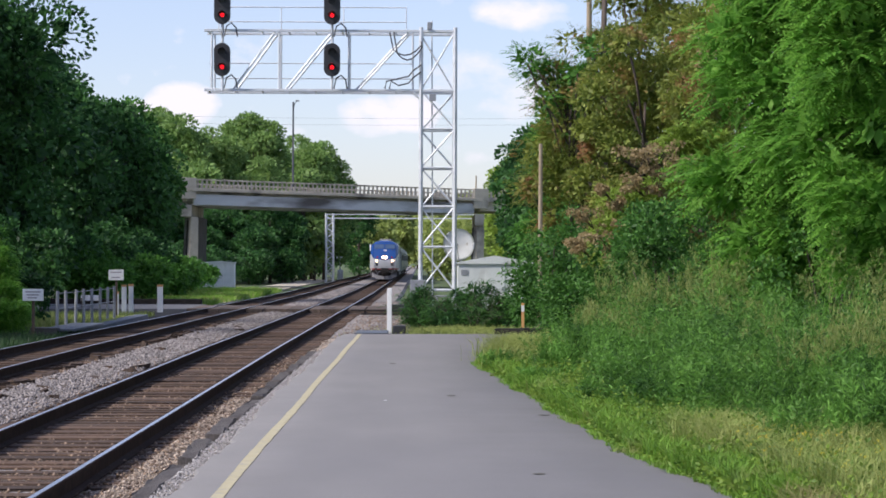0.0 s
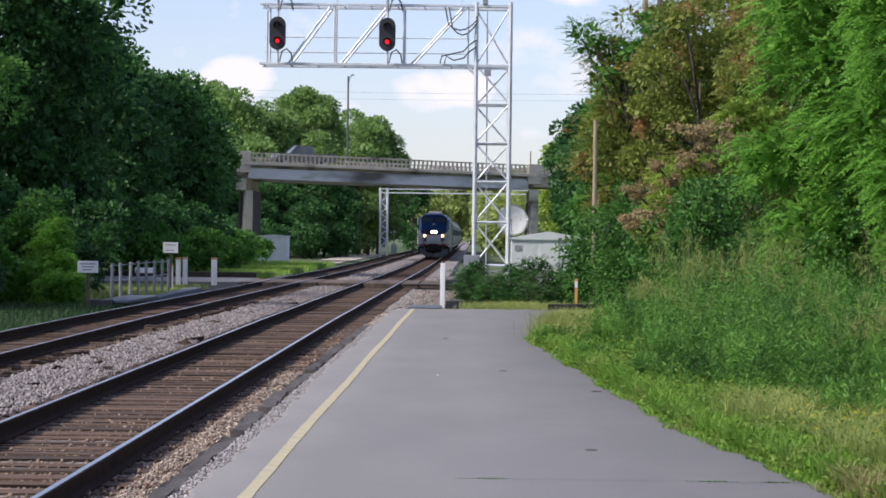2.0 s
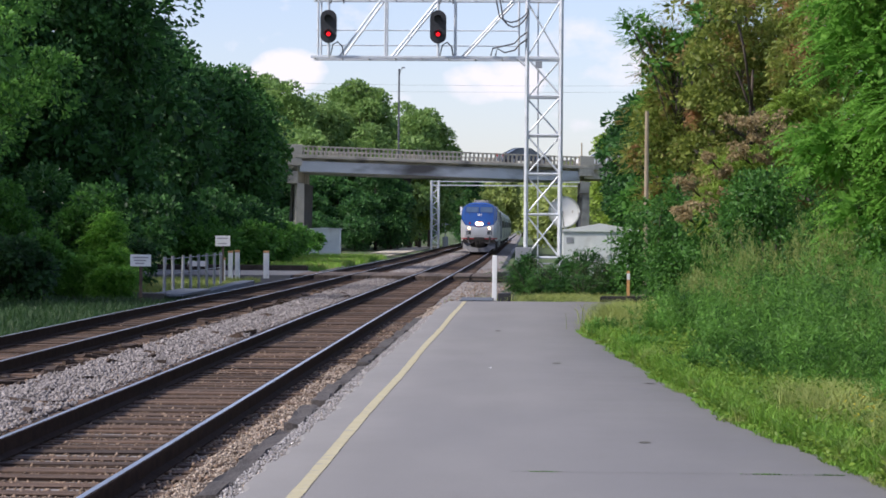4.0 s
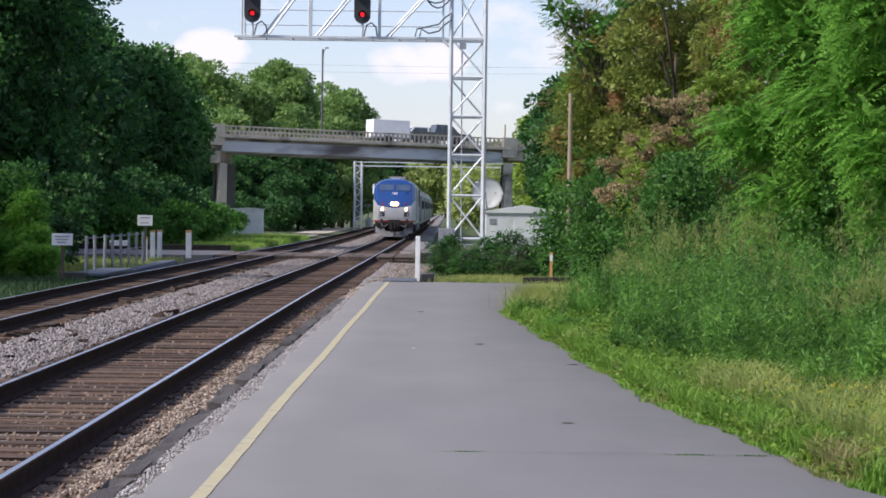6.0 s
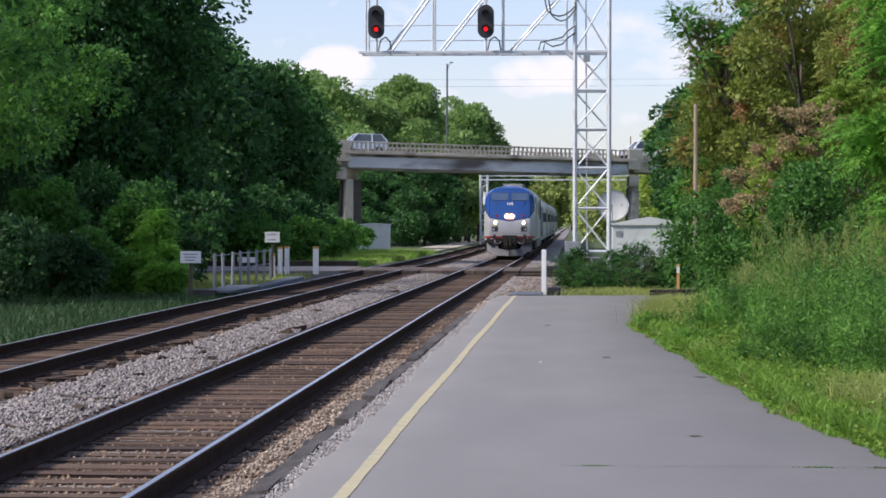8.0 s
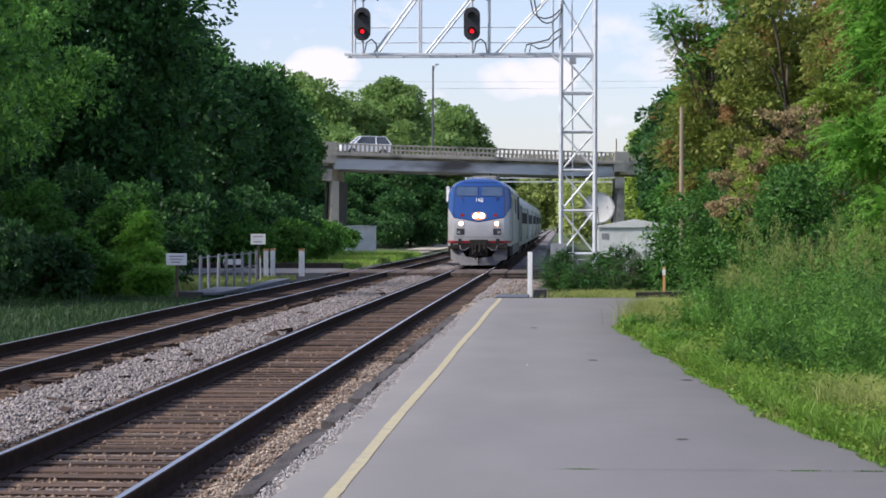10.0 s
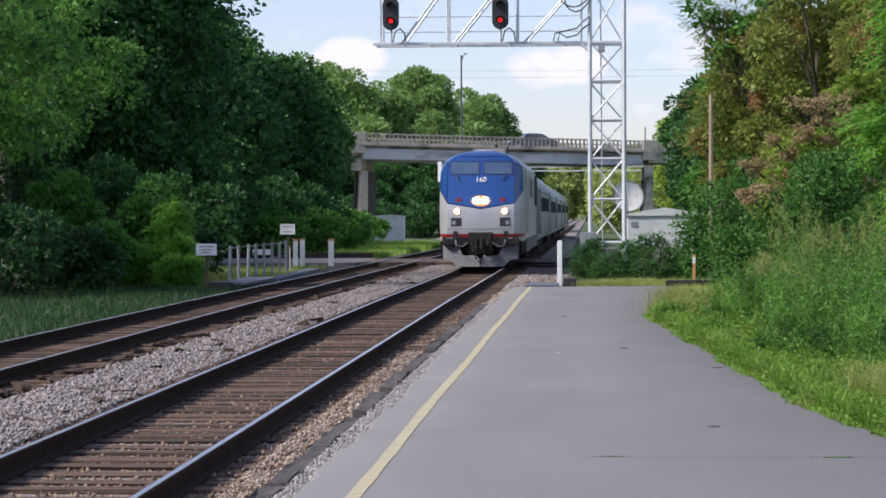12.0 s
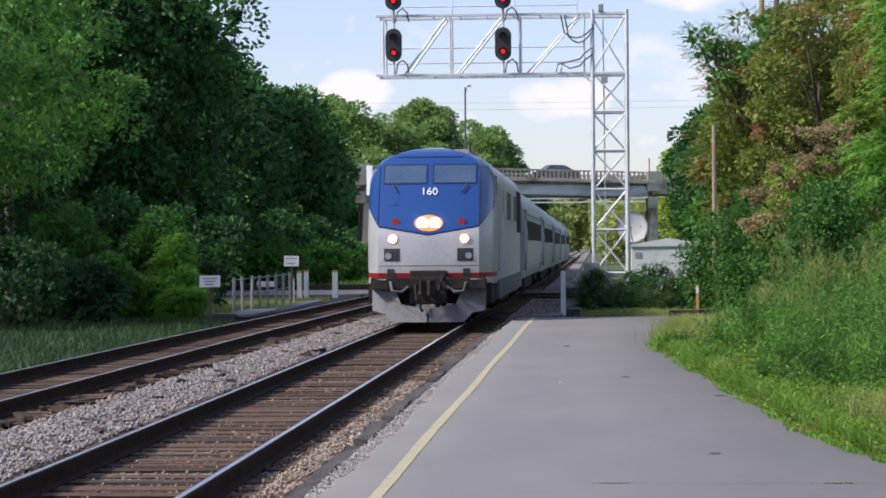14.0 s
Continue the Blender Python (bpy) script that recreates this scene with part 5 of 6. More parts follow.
def build_fence():
    t = thing("post_fence", (-10.55, 69, -0.25))
    tops = []
    for k in range(8):
        y = k * 1.85
        lean = random.Random(k).uniform(-0.03, 0.03)
        part("fence_post", tubed((0, y, -0.2), (lean, y, 1.07), 0.048, sides=10), GALV_DULL, t)
        tops.append((lean, y, 1.0))
    part("top_wire", bent(bmesh.new(), tops, 0.014, sides=5), GALV_DULL, t)
    part("mid_wire", bent(bmesh.new(), [(x, y, z - 0.45) for x, y, z in tops], 0.012, sides=5), GALV_DULL, t)
    tagged(t, "row of grey steel fence posts joined by wire", "fence")
    w = thing("culvert_headwall", (-9.95, 74, -0.6))
    bm = bmesh.new()
    prism(bm, [(-7.0, 0.26), (12, 0.36), (12, -0.2), (-7.0, -0.2)], "x", -0.4, 0.1)
    part("wall", bm, BLUISH, w)
    part("slab", boxed(-0.7, 0.25, -7.2, -1.0, 0.32, 0.4, bevel=0.02), BLUISH, w)
    part("pipe_end", boxed(-0.95, -0.2, -7.5, -7.0, -0.2, 0.42), BLACK, w, "dark pipe opening")
    tagged(w, "low bluish concrete culvert headwall beside the track", "culvert")


def signal_hut(name, at, w, d, h, roof, label):
    t = thing(name, at)
    part("body", boxed(-w / 2, w / 2, 0, d, 0.0, h, bevel=0.015), WHITE_HUT, t)
    bm = bmesh.new()
    e = 0.08
    prism(bm, [(-w / 2 - e, h), (w / 2 + e, h), (w / 2 + e, h + 0.06), (0, h + roof), (-w / 2 - e, h + 0.06)], "y", -e, d + e)
    part("roof", bm, WHITE_HUT, t)
    part("plinth", boxed(-w / 2 - 0.05, w / 2 + 0.05, -0.05, d + 0.05, -0.35, 0.0), CONCRETE, t)
    dr = part("door", boxed(-0.42, 0.42, -0.03, 0.0, 0.05, h - 0.2, bevel=0.01), WHITE_HUT, t)
    part("handle", boxed(0.28, 0.34, -0.07, -0.03, h * 0.45, h * 0.45 + 0.14), GALV_DULL, dr)
    part("vent", boxed(-w / 2 + 0.15, -w / 2 + 0.45, -0.02, 0.0, h - 0.5, h - 0.25), GALV_DULL, t)
    tagged(t, label, "equipment hut")


def dish(at, r):
    t = thing("satellite_dish", at, -12)
    bm = bmesh.new()
    rings = []
    for j in range(1, 7):
        s = j / 6
        rings.append([bm.verts.new((r * s * math.cos(a), -0.28 * r * s * s, r * s * math.sin(a))) for a in [k * math.tau / 28 for k in range(28)]])
    c = bm.verts.new((0, 0, 0))
    for k in range(28):
        bm.faces.new((c, rings[0][k], rings[0][(k + 1) % 28]))
        for a, b in zip(rings, rings[1:]):
            bm.faces.new((a[k], b[k], b[(k + 1) % 28], a[(k + 1) % 28]))
    bmesh.ops.solidify(bm, geom=bm.faces, thickness=0.04)
    part("reflector", bm, WHITE_POST, t, smooth=True)
    for a in (270,):
        part("feed_arm", tubed((r * 0.9 * math.cos(radians(a)), -0.25 * r, r * 0.9 * math.sin(radians(a))), (0, -0.85 * r, 0), 0.025), GALV_DULL, t)
    part("feed_horn", tubed((0, -0.95 * r, 0), (0, -0.75 * r, 0), 0.08), GALV_DULL, t)
    part("mast", tubed((0, 0.12, -at[2] - 0.6), (0, 0.12, 0.1), 0.08), GALV_DULL, t)
    tagged(t, "large white satellite dish on a post", "satellite dish")


build_crossing()
path = mesh_ob("gravel_path", prism(bmesh.new(), [(-10.6, 112), (-11.2, 180), (-10.9, 300), (-13.6, 300), (-14.2, 215), (-13.9, 160), (-11.9, 112)], "z", -0.9, -0.62), PALE_GRAVEL)
tagged(path, "pale gravel path beside the far track", "path", kind="structure")
bollard((-9.86, 90, -0.15), 0.95, 0.2)
bollard((-11.0, 86, -0.2), 0.78, 0.16)
bollard((-11.35, 91, -0.2), 0.98, 0.17)
bollard((-11.12, 91.3, -0.2), 1.0, 0.17)
notice((-10.75, 66, -0.3), 0.58, 0.33, 1.22, 3, "small white notice board on a dark post")
notice((-10.95, 85.5, -0.2), 0.54, 0.38, 1.58, 2, "small pale sign seen beside guard posts")
build_fence()
signal_hut("equipment_cabinet", (-15.85, 186, -0.5), 2.45, 1.6, 2.0, 0.14, "pale grey metal equipment cabinet near the bridge")
signal_hut("equipment_hut", (3.28, 104, -0.5), 3.3, 2.2, 2.1, 0.36, "pale metal equipment hut with a low gable roof")
dish((2.45, 150, 2.75), 1.02)

# post, plate and clutter at the platform end
t = thing("marker_post", (-0.77, 59.6, -0.05))
part("post", boxed(-0.06, 0.06, -0.05, 0.05, -0.2, 1.1, bevel=0.012), WHITE_POST, t)
part("base_block", boxed(0.08, 0.42, -0.12, 0.2, -0.1, 0.16, bevel=0.03), BLACK, t, "dark base block")
tagged(t, "slim white marker post at the platform end", "post")
t = thing("drain_plate", (-1.15, 57.2, -0.05))
part("plate", boxed(-0.42, 0.36, 0.2, 2.3, -0.1, 0.045, bevel=0.01), BLUISH, t)
part("kerb", boxed(-0.46, 0.46, 0.05, 0.2, -0.1, 0.03), BLACK, t)
tagged(t, "grey steel cover plate at the platform end", "cover plate")
t = thing("survey_stake", (2.62, 60.5, -0.05))
part("stake", boxed(-0.035, 0.035, -0.02, 0.02, -0.2, 0.72), ORANGE, t)
part("band", boxed(-0.038, 0.038, -0.023, 0.023, 0.5, 0.66), SIGN_WHITE, t)
tagged(t, "orange wooden stake with a white band", "stake")
for lx, ly, rz, ln in ((2.35, 57.6, 6, 0.95), (2.15, 57.2, -4, 0.7), (2.7, 57.9, 12, 0.6)):
    ob = mesh_ob("old_tie", boxed(-ln / 2, ln / 2, -0.1, 0.1, -0.06, 0.09, bevel=0.02), UNDER)
    ob.matrix_basis = pose(lx, ly, 0.02, 0, 0, rz)
    tagged(ob, "rotten dark timber lying beside the platform", "timber", "timbers at the platform end")
for sx, sy, ln in ((-0.55, 92, 1.5), (-0.2, 86, 1.1)):
    t = thing("switch_machine", (sx, sy, -0.3))
    part("case", boxed(-ln / 2, ln / 2, -0.25, 0.25, 0.05, 0.34, bevel=0.04), BLACK, t)
    part("rod", tubed((-ln / 2, 0, 0.1), (-ln / 2 - 1.4, 0, 0.1), 0.03), UNDER, t)
    tagged(t, "black switch machine beside the near track", "switch machine")

# crossbuck beyond the bridge
t = thing("crossing_sign", (-10.2, 300, -0.72))
part("post", tubed((0, 0, 0), (0, 0, 3.6), 0.08), SIGN_WHITE, t)
part("relay_case", boxed(-0.35, 0.35, 0.2, 0.7, 0, 1.25, bevel=0.03), SIGN_WHITE, t, "white relay case at the foot")
part("lamp_bar", boxed(-0.65, 0.65, -0.05, 0.05, 2.35, 2.45), GALV_DULL, t)
for s in (-1, 1):
    part("lamp", tubed((s * 0.5, -0.12, 2.4), (s * 0.5, -0.06, 2.4), 0.24, sides=16), BLACK, t, "dark round warning lamp")
for s in (-1, 1):
    bm = boxed(-0.6, 0.6, -0.08, -0.05, -0.11, 0.11)
    b = part("blade", bm, SIGN_WHITE, t)
    b.matrix_basis = pose(0, 0, 3.1, 0, s * 45, 0)
tagged(t, "white crossbuck sign at a far crossing", "crossing sign")

# poles among the trees, and wires
utility_pole((5.95, 84, -0.3), 13.5, 0.13, "weathered wooden utility pole among the trees", arm=False)
utility_pole((5.8, 250, -0.7), 11.4, 0.1, "slim pole behind the bridge end", arm=False)
utility_pole((3.74, 74, -0.45), 5.85, 0.085, "weathered wooden pole beside the trees", arm=False)
for k, (z0, z1) in enumerate(((17.2, 16.6), (16.4, 16.0))):
    pts = []
    for j in range(25):
        u = j / 24
        pts.append((-70 + 120 * u, 250.1, z0 + (z1 - z0) * u - 1.2 * 4 * u * (1 - u) + 1.0))
    w = mesh_ob("power_line", bent(bmesh.new(), pts, 0.009, sides=5), CABLE)
    tagged(w, "thin dark overhead wire above the bridge", "wire", "overhead wires")


# ---- trees and bushes, west side ----
def wood(rows, name, material, label, seed, density, leaf, clump, category="tree"):
    for k, (x, y, h, rx, ry) in enumerate(rows):
        tree(name, (x, y, -0.6), h, (rx, ry, h * 0.47), label, material, seed + k, int(density * rx * h), leaf, int(14 + rx * h * 0.8), clump, base=0.05, trunk=0.1 + h * 0.012, category=category)


wood([(-24.0, 118, 17.5, 6.2, 6), (-30.5, 112, 17.0, 6.0, 6), (-36, 125, 18, 6, 6)], "broadleaf_tree", LEAF_DARK, "tall dense dark green tree beside the tracks", 110, 300, 0.34, 2.1)
wood([(-21.6, 165, 13.6, 3.9, 4.5), (-27, 160, 15.5, 5, 5), (-24.5, 185, 13.2, 4.2, 4), (-23.0, 142, 13.8, 3.6, 4)], "broadleaf_tree", LEAF_DARK, "dark green tree near the road bridge", 120, 280, 0.36, 1.8)


wood([(-22.3, 187, 14.4, 2.8, 3)], "broadleaf_tree", LEAF_BUSH, "green tree in front of the bridge end", 126, 280, 0.36, 1.5)
wood([(-27, 96, 15, 5, 5)], "broadleaf_tree", LEAF_MID, "leafy green tree behind the far verge", 115, 300, 0.24, 1.7)
for k, (x, y, h, r) in enumerate([(-21.5, 86, 14.0, 4.4), (-18.8, 63, 11.5, 3.4), (-20.4, 74, 13.0, 4.0)]):
    tree("broadleaf_tree", (x, y, -0.6), h, (r * 1.1, r * 1.1, h * 0.37), "leafy green tree overhanging the far verge", LEAF_FRESH, 115 + k, int(230 * r * h), 0.2, 64, 0.95, base=0.2, trunk=0.26)
# the crowns' shade is coloured into these leaves
wood([(-23.5, 80, 9.0, 4.0, 3.5), (-21.5, 68, 8.0, 3.4, 3.5), (-24.5, 92, 10.0, 4.0, 4)], "broadleaf_tree", LEAF_DEEP, "understorey tree below the overhanging crowns, shade in its colour", 315, 300, 0.24, 1.2)


def hedge(rows, material, label, seed, n, leaf, clump, name="bush", compound=0):
    for k, (x, y, r, h) in enumerate(rows):
        shrub(name, (x, y, -0.5), (r, r, h), label, material, seed + k, n, leaf, 26, clump, compound)


hedge([(-18.5, 108, 2.6, 3.6), (-21.5, 104, 3.0, 4.0), (-19.5, 118, 2.6, 4.2), (-18.4, 130, 2.4, 3.9), (-18.6, 142, 2.6, 3.8), (-17.9, 154, 2.0, 2.6), (-19.8, 152, 2.8, 4.6),
       (-20.5, 172, 2.6, 4.2), (-24, 100, 3.2, 4.4)],
      LEAF_DARK, "dense dark green bush on the bank", 140, 3600, 0.27, 0.9)
hedge([(-18.6, 166, 2.0, 1.9), (-17.6, 178, 2.0, 1.7), (-16.0, 118, 1.6, 1.9), (-15.6, 130, 1.7, 2.2), (-15.6, 142, 1.6, 2.0), (-16.2, 155, 1.6, 2.0), (-17.6, 124, 1.8, 3.0)], LEAF_MID, "leafy green bush spilling down the bank", 160, 3200, 0.24, 0.7)
hedge([(-15.2, 60, 1.5, 2.2), (-13.9, 64.5, 0.9, 1.6), (-17.2, 66, 1.5, 2.6)], LEAF_DEEP, "green bush at the edge of the grass, shade in its colour", 165, 3400, 0.16, 0.45)
hedge([(-13.5, 73.5, 0.8, 3.2), (-15.9, 71.0, 1.1, 3.2), (-14.6, 70.0, 0.7, 1.9)], LEAF_MID, "green bush climbing under the trees", 168, 3600, 0.15, 0.42)
hedge([(-12.7, 71.5, 0.7, 1.5), (-13.4, 70.6, 0.8, 1.15), (-12.1, 69.6, 0.45, 0.85), (-13.0, 72.6, 0.45, 2.5), (-14.4, 69.5, 0.6, 0.9)], LEAF_BRIGHT, "green vine-covered bush behind the fence", 170, 900, 0.11, 0.3, compound=5)

hedge([(-14.6, 74, 1.2, 1.9), (-16.6, 78, 1.6, 2.6), (-18.0, 73, 1.6, 2.4), (-15.4, 69, 1.1, 1.5), (-13.6, 78, 1.0, 1.7)], LEAF_DEEP, "green bush under the overhanging trees, shade in its colour", 175, 3400, 0.18, 0.5)

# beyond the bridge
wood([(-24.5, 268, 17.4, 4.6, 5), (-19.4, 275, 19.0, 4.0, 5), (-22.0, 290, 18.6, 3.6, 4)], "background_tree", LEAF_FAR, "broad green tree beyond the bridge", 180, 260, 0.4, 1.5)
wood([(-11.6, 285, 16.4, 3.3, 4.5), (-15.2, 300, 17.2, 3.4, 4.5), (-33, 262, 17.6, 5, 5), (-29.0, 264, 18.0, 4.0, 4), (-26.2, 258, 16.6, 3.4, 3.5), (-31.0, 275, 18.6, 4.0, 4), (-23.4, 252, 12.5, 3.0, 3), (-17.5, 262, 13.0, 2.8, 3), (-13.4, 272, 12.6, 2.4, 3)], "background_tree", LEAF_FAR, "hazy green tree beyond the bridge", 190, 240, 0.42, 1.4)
# the bridge's shade on these trees is done with the darker leaf colour
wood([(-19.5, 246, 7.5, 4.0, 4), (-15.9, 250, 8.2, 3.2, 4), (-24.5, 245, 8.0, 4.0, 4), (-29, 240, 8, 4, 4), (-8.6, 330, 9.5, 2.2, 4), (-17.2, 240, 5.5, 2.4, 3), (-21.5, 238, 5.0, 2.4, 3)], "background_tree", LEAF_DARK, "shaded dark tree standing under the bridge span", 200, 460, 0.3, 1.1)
wood([(-12.3, 274, 9.4, 1.7, 2), (-13.4, 290, 9.6, 1.6, 2), (-24.2, 250, 7.0, 1.8, 2)], "background_tree", LEAF_SUN, "sunlit yellow-green tree beyond the bridge span", 206, 380, 0.32, 0.8)
wood([(-14.8, 305, 8.0, 2.6, 3), (-15.8, 340, 10.0, 3.0, 4), (-17, 400, 12, 4, 4), (-18, 470, 13, 5, 5)], "background_tree", LEAF_MID, "green tree along the far track", 210, 130, 0.6, 1.3)
# far trees take the paler leaves, with the haze painted in
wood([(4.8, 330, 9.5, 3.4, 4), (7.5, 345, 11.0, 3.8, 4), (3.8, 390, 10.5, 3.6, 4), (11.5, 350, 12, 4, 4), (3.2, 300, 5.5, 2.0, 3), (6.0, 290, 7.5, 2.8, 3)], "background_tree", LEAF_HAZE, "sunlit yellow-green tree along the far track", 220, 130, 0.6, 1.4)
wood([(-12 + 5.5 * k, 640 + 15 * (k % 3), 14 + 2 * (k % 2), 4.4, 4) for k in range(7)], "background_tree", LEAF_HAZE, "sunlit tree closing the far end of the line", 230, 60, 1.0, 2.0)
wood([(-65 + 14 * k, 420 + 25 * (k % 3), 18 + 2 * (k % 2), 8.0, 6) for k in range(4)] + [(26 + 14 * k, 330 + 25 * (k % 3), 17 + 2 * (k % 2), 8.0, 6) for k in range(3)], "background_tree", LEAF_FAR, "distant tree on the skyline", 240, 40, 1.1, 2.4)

# undergrowth in the darker leaves too, standing for shade under the span
hedge([(-20, 228, 2.4, 3.4), (-16.8, 234, 2.2, 3.0), (-14.2, 246, 1.8, 2.8), (-23, 224, 2.4, 3.6), (-15.0, 262, 1.8, 3.2), (-17.5, 250, 2.2, 3.4), (-20.8, 240, 2.2, 3.4)], LEAF_DARK, "undergrowth below the bridge span, shade in its colour", 246, 3000, 0.25, 0.8)

# ---- trees, weeds and grass, east side ----
wood([(7.4, 145, 11.4, 2.9, 3.5), (9.8, 132, 12.5, 3.4, 4), (6.8, 122, 7.2, 2.2, 3)], "broadleaf_tree", LEAF_DARK, "dark green tree by the bridge approach", 250, 320, 0.27, 1.0)
wood([(9.3, 228, 12.2, 2.5, 3), (9.5, 250, 13.0, 3.0, 3)], "background_tree", LEAF_SUN, "yellow-green tree behind the bridge end", 256, 160, 0.4, 1.1)
wood([(6.6, 98, 9.6, 2.3, 3), (9.6, 95, 9.6, 2.6, 3)], "broadleaf_tree", LEAF_MID, "green tree behind the equipment hut", 260, 420, 0.2, 0.85)
tree("broadleaf_tree", (5.2, 78, -0.3), 9.4, (1.75, 2.0, 4.4), "feathery tree with olive and browning foliage", LEAF_OLIVE, 21, 4200, 0.1, 46, 0.75, base=0.1, trunk=0.13, compound=6, droop=0.08)
tree("broadleaf_tree", (9.3, 78, -0.3), 12.6, (2.0, 2.2, 5.7), "tall feathery tree with olive foliage", LEAF_OLIVE, 26, 5200, 0.1, 50, 0.8, base=0.1, trunk=0.16, compound=6, droop=0.08)
tree("broadleaf_tree", (7.1, 80, -0.3), 12.8, (1.6, 2.0, 5.6), "tall feathery tree with olive foliage", LEAF_OLIVE, 29, 4600, 0.1, 46, 0.75, base=0.1, trunk=0.15, compound=6, droop=0.08)
tree("broadleaf_tree", (4.9, 77, -0.3), 9.9, (1.5, 1.2, 1.7), "thin leggy tree with sparse feathery sprays", LEAF_MID, 27, 420, 0.11, 14, 0.5, base=0.5, trunk=0.09, compound=8, droop=0.1)
t = thing("bare_tree", (5.9, 76.5, -0.3))
part("trunk", bent(bmesh.new(), [(0, 0, -0.3), (0.05, 0, 4), (-0.03, 0, 8), (0.02, 0, 11.5)], 0.13, 0.085, 9), BARK, t, smooth=True)
for e in ((0.5, 0.1, 9.2), (-0.45, 0, 8.3), (0.35, -0.1, 7.6)):
    part("stub", bent(bmesh.new(), [(0, 0, e[2] - 0.35), (e[0] * 0.5, e[1], e[2] - 0.1), e], 0.035, 0.012, 6), BARK, t)
tagged(t, "bare brown dead tree trunk among the crowns", "tree")
tree("broadleaf_tree", (5.4, 57, -0.2), 7.4, (1.8, 2.2, 3.5), "olive green tree with browning leaves", LEAF_OLIVE, 22, 24000, 0.11, 48, 0.65, base=0.05, trunk=0.12)
tree("broadleaf_tree", (8.6, 58, -0.2), 10.5, (2.6, 2.4, 5.0), "olive green tree with dry brown patches", LEAF_OLIVE, 28, 24000, 0.12, 48, 0.8, base=0.05, trunk=0.12)
tree("broadleaf_tree", (7.0, 42, -0.1), 8.2, (1.75, 2.0, 4.0), "bright green tree with drooping compound leaves", LEAF_BRIGHT, 23, 6500, 0.125, 70, 0.62, base=0.05, trunk=0.1, compound=8)
tree("broadleaf_tree", (7.45, 37, -0.1), 8.6, (1.5, 1.5, 4.2), "bright green young tree with long compound leaves", LEAF_BRIGHT, 25, 6000, 0.125, 60, 0.55, base=0.05, trunk=0.09, compound=8)
tree("broadleaf_tree", (8.8, 45, -0.1), 9.0, (2.0, 2.0, 4.4), "bright green tree with long compound leaves", LEAF_BRIGHT, 24, 6500, 0.125, 70, 0.65, base=0.05, trunk=0.1, compound=8)
hedge([(4.7, 47, 0.9, 2.9), (5.6, 45, 1.1, 3.4), (4.4, 52, 0.9, 2.6), (6.9, 40, 1.2, 3.2), (5.2, 50, 1.1, 3.3)], LEAF_BUSH, "green bush under the trees", 280, 5200, 0.085, 0.42)
hedge([(3.4, 63, 0.8, 2.6), (4.3, 66, 1.1, 3.4), (5.0, 60, 1.1, 3.2), (3.9, 57, 0.7, 2.0), (4.4, 84, 1.0, 2.8), (5.2, 92, 1.2, 3.2)], LEAF_BUSH, "green bush under the olive trees", 290, 4600, 0.1, 0.45)


def dead_sprays(rows):
    for k, (x, y, z, r) in enumerate(rows):
        rng = np.random.default_rng(300 + k)
        t = thing("dead_branch", (x, y, z))
        bm = bmesh.new()
        tips = []
        for j in range(7):
            e = Vector(rng.normal(0, 1, 3)) * r * 0.75
            e.z *= 0.5
            bent(bm, [(0.3, 0.5, -0.25), (e.x * 0.4, e.y * 0.4, e.z * 0.3), e], 0.012, 0.004, 4)
            tips.append(e)
        part("twigs", bm, BARK, t)
        c = np.array(tips)
        pts, out = crown_points(rng, c, np.full(len(c), r * 0.4), 420)
        v, f = leaves(rng, pts, out, 0.075, 0.045, droop=0.8)
        raw("dead_leaves", v, f, LEAF_DRY, t)
        tagged(t, "dead branch with pinkish brown withered leaves", "branch", "dead branches in the trees")


dead_sprays([(4.75, 51.3, 4.05, 0.34), (5.25, 51.2, 4.15, 0.36), (5.6, 51.4, 3.75, 0.24), (4.6, 51.3, 3.4, 0.24), (5.1, 51.3, 3.3, 0.2), (3.5, 51.4, 2.7, 0.26), (3.75, 51.2, 2.3, 0.3),
             (4.15, 51.3, 1.95, 0.3), (4.7, 51.2, 1.85, 0.28), (5.1, 51.3, 2.0, 0.24), (3.4, 51.4, 2.1, 0.2), (4.2, 51.3, 3.0, 0.16), (4.45, 51.2, 2.5, 0.18), (5.4, 51.3, 2.7, 0.16), (3.9, 51.3, 3.3, 0.14), (5.0, 51.2, 3.75, 0.16), (6.6, 56.0, 6.0, 0.36), (6.9, 56.2, 6.5, 0.36)])
shrub("bush", (4.75, 53.0, 0.9), (0.75, 0.6, 2.6), "bright yellow-green bush among the olive trees", LEAF_SUN, 311, 2200, 0.085, 22, 0.34, 6)
shrub("bush", (6.2, 52.5, 2.6), (0.7, 0.5, 2.2), "yellow-green sprays among the olive trees", LEAF_SUN, 312, 1200, 0.085, 18, 0.3, 6)

# shrubs in front of the hut
hedge([(0.45, 66.5, 0.55, 1.1), (1.1, 67, 0.7, 1.35), (1.8, 66.5, 0.7, 1.5), (2.4, 67.5, 0.6, 1.15), (0.0, 67.5, 0.32, 1.35), (1.5, 65.2, 0.6, 0.9), (0.6, 64.8, 0.5, 0.65)],
      LEAF_DARK, "dark green feathery shrub at the platform end", 320, 950, 0.075, 0.19, compound=6)


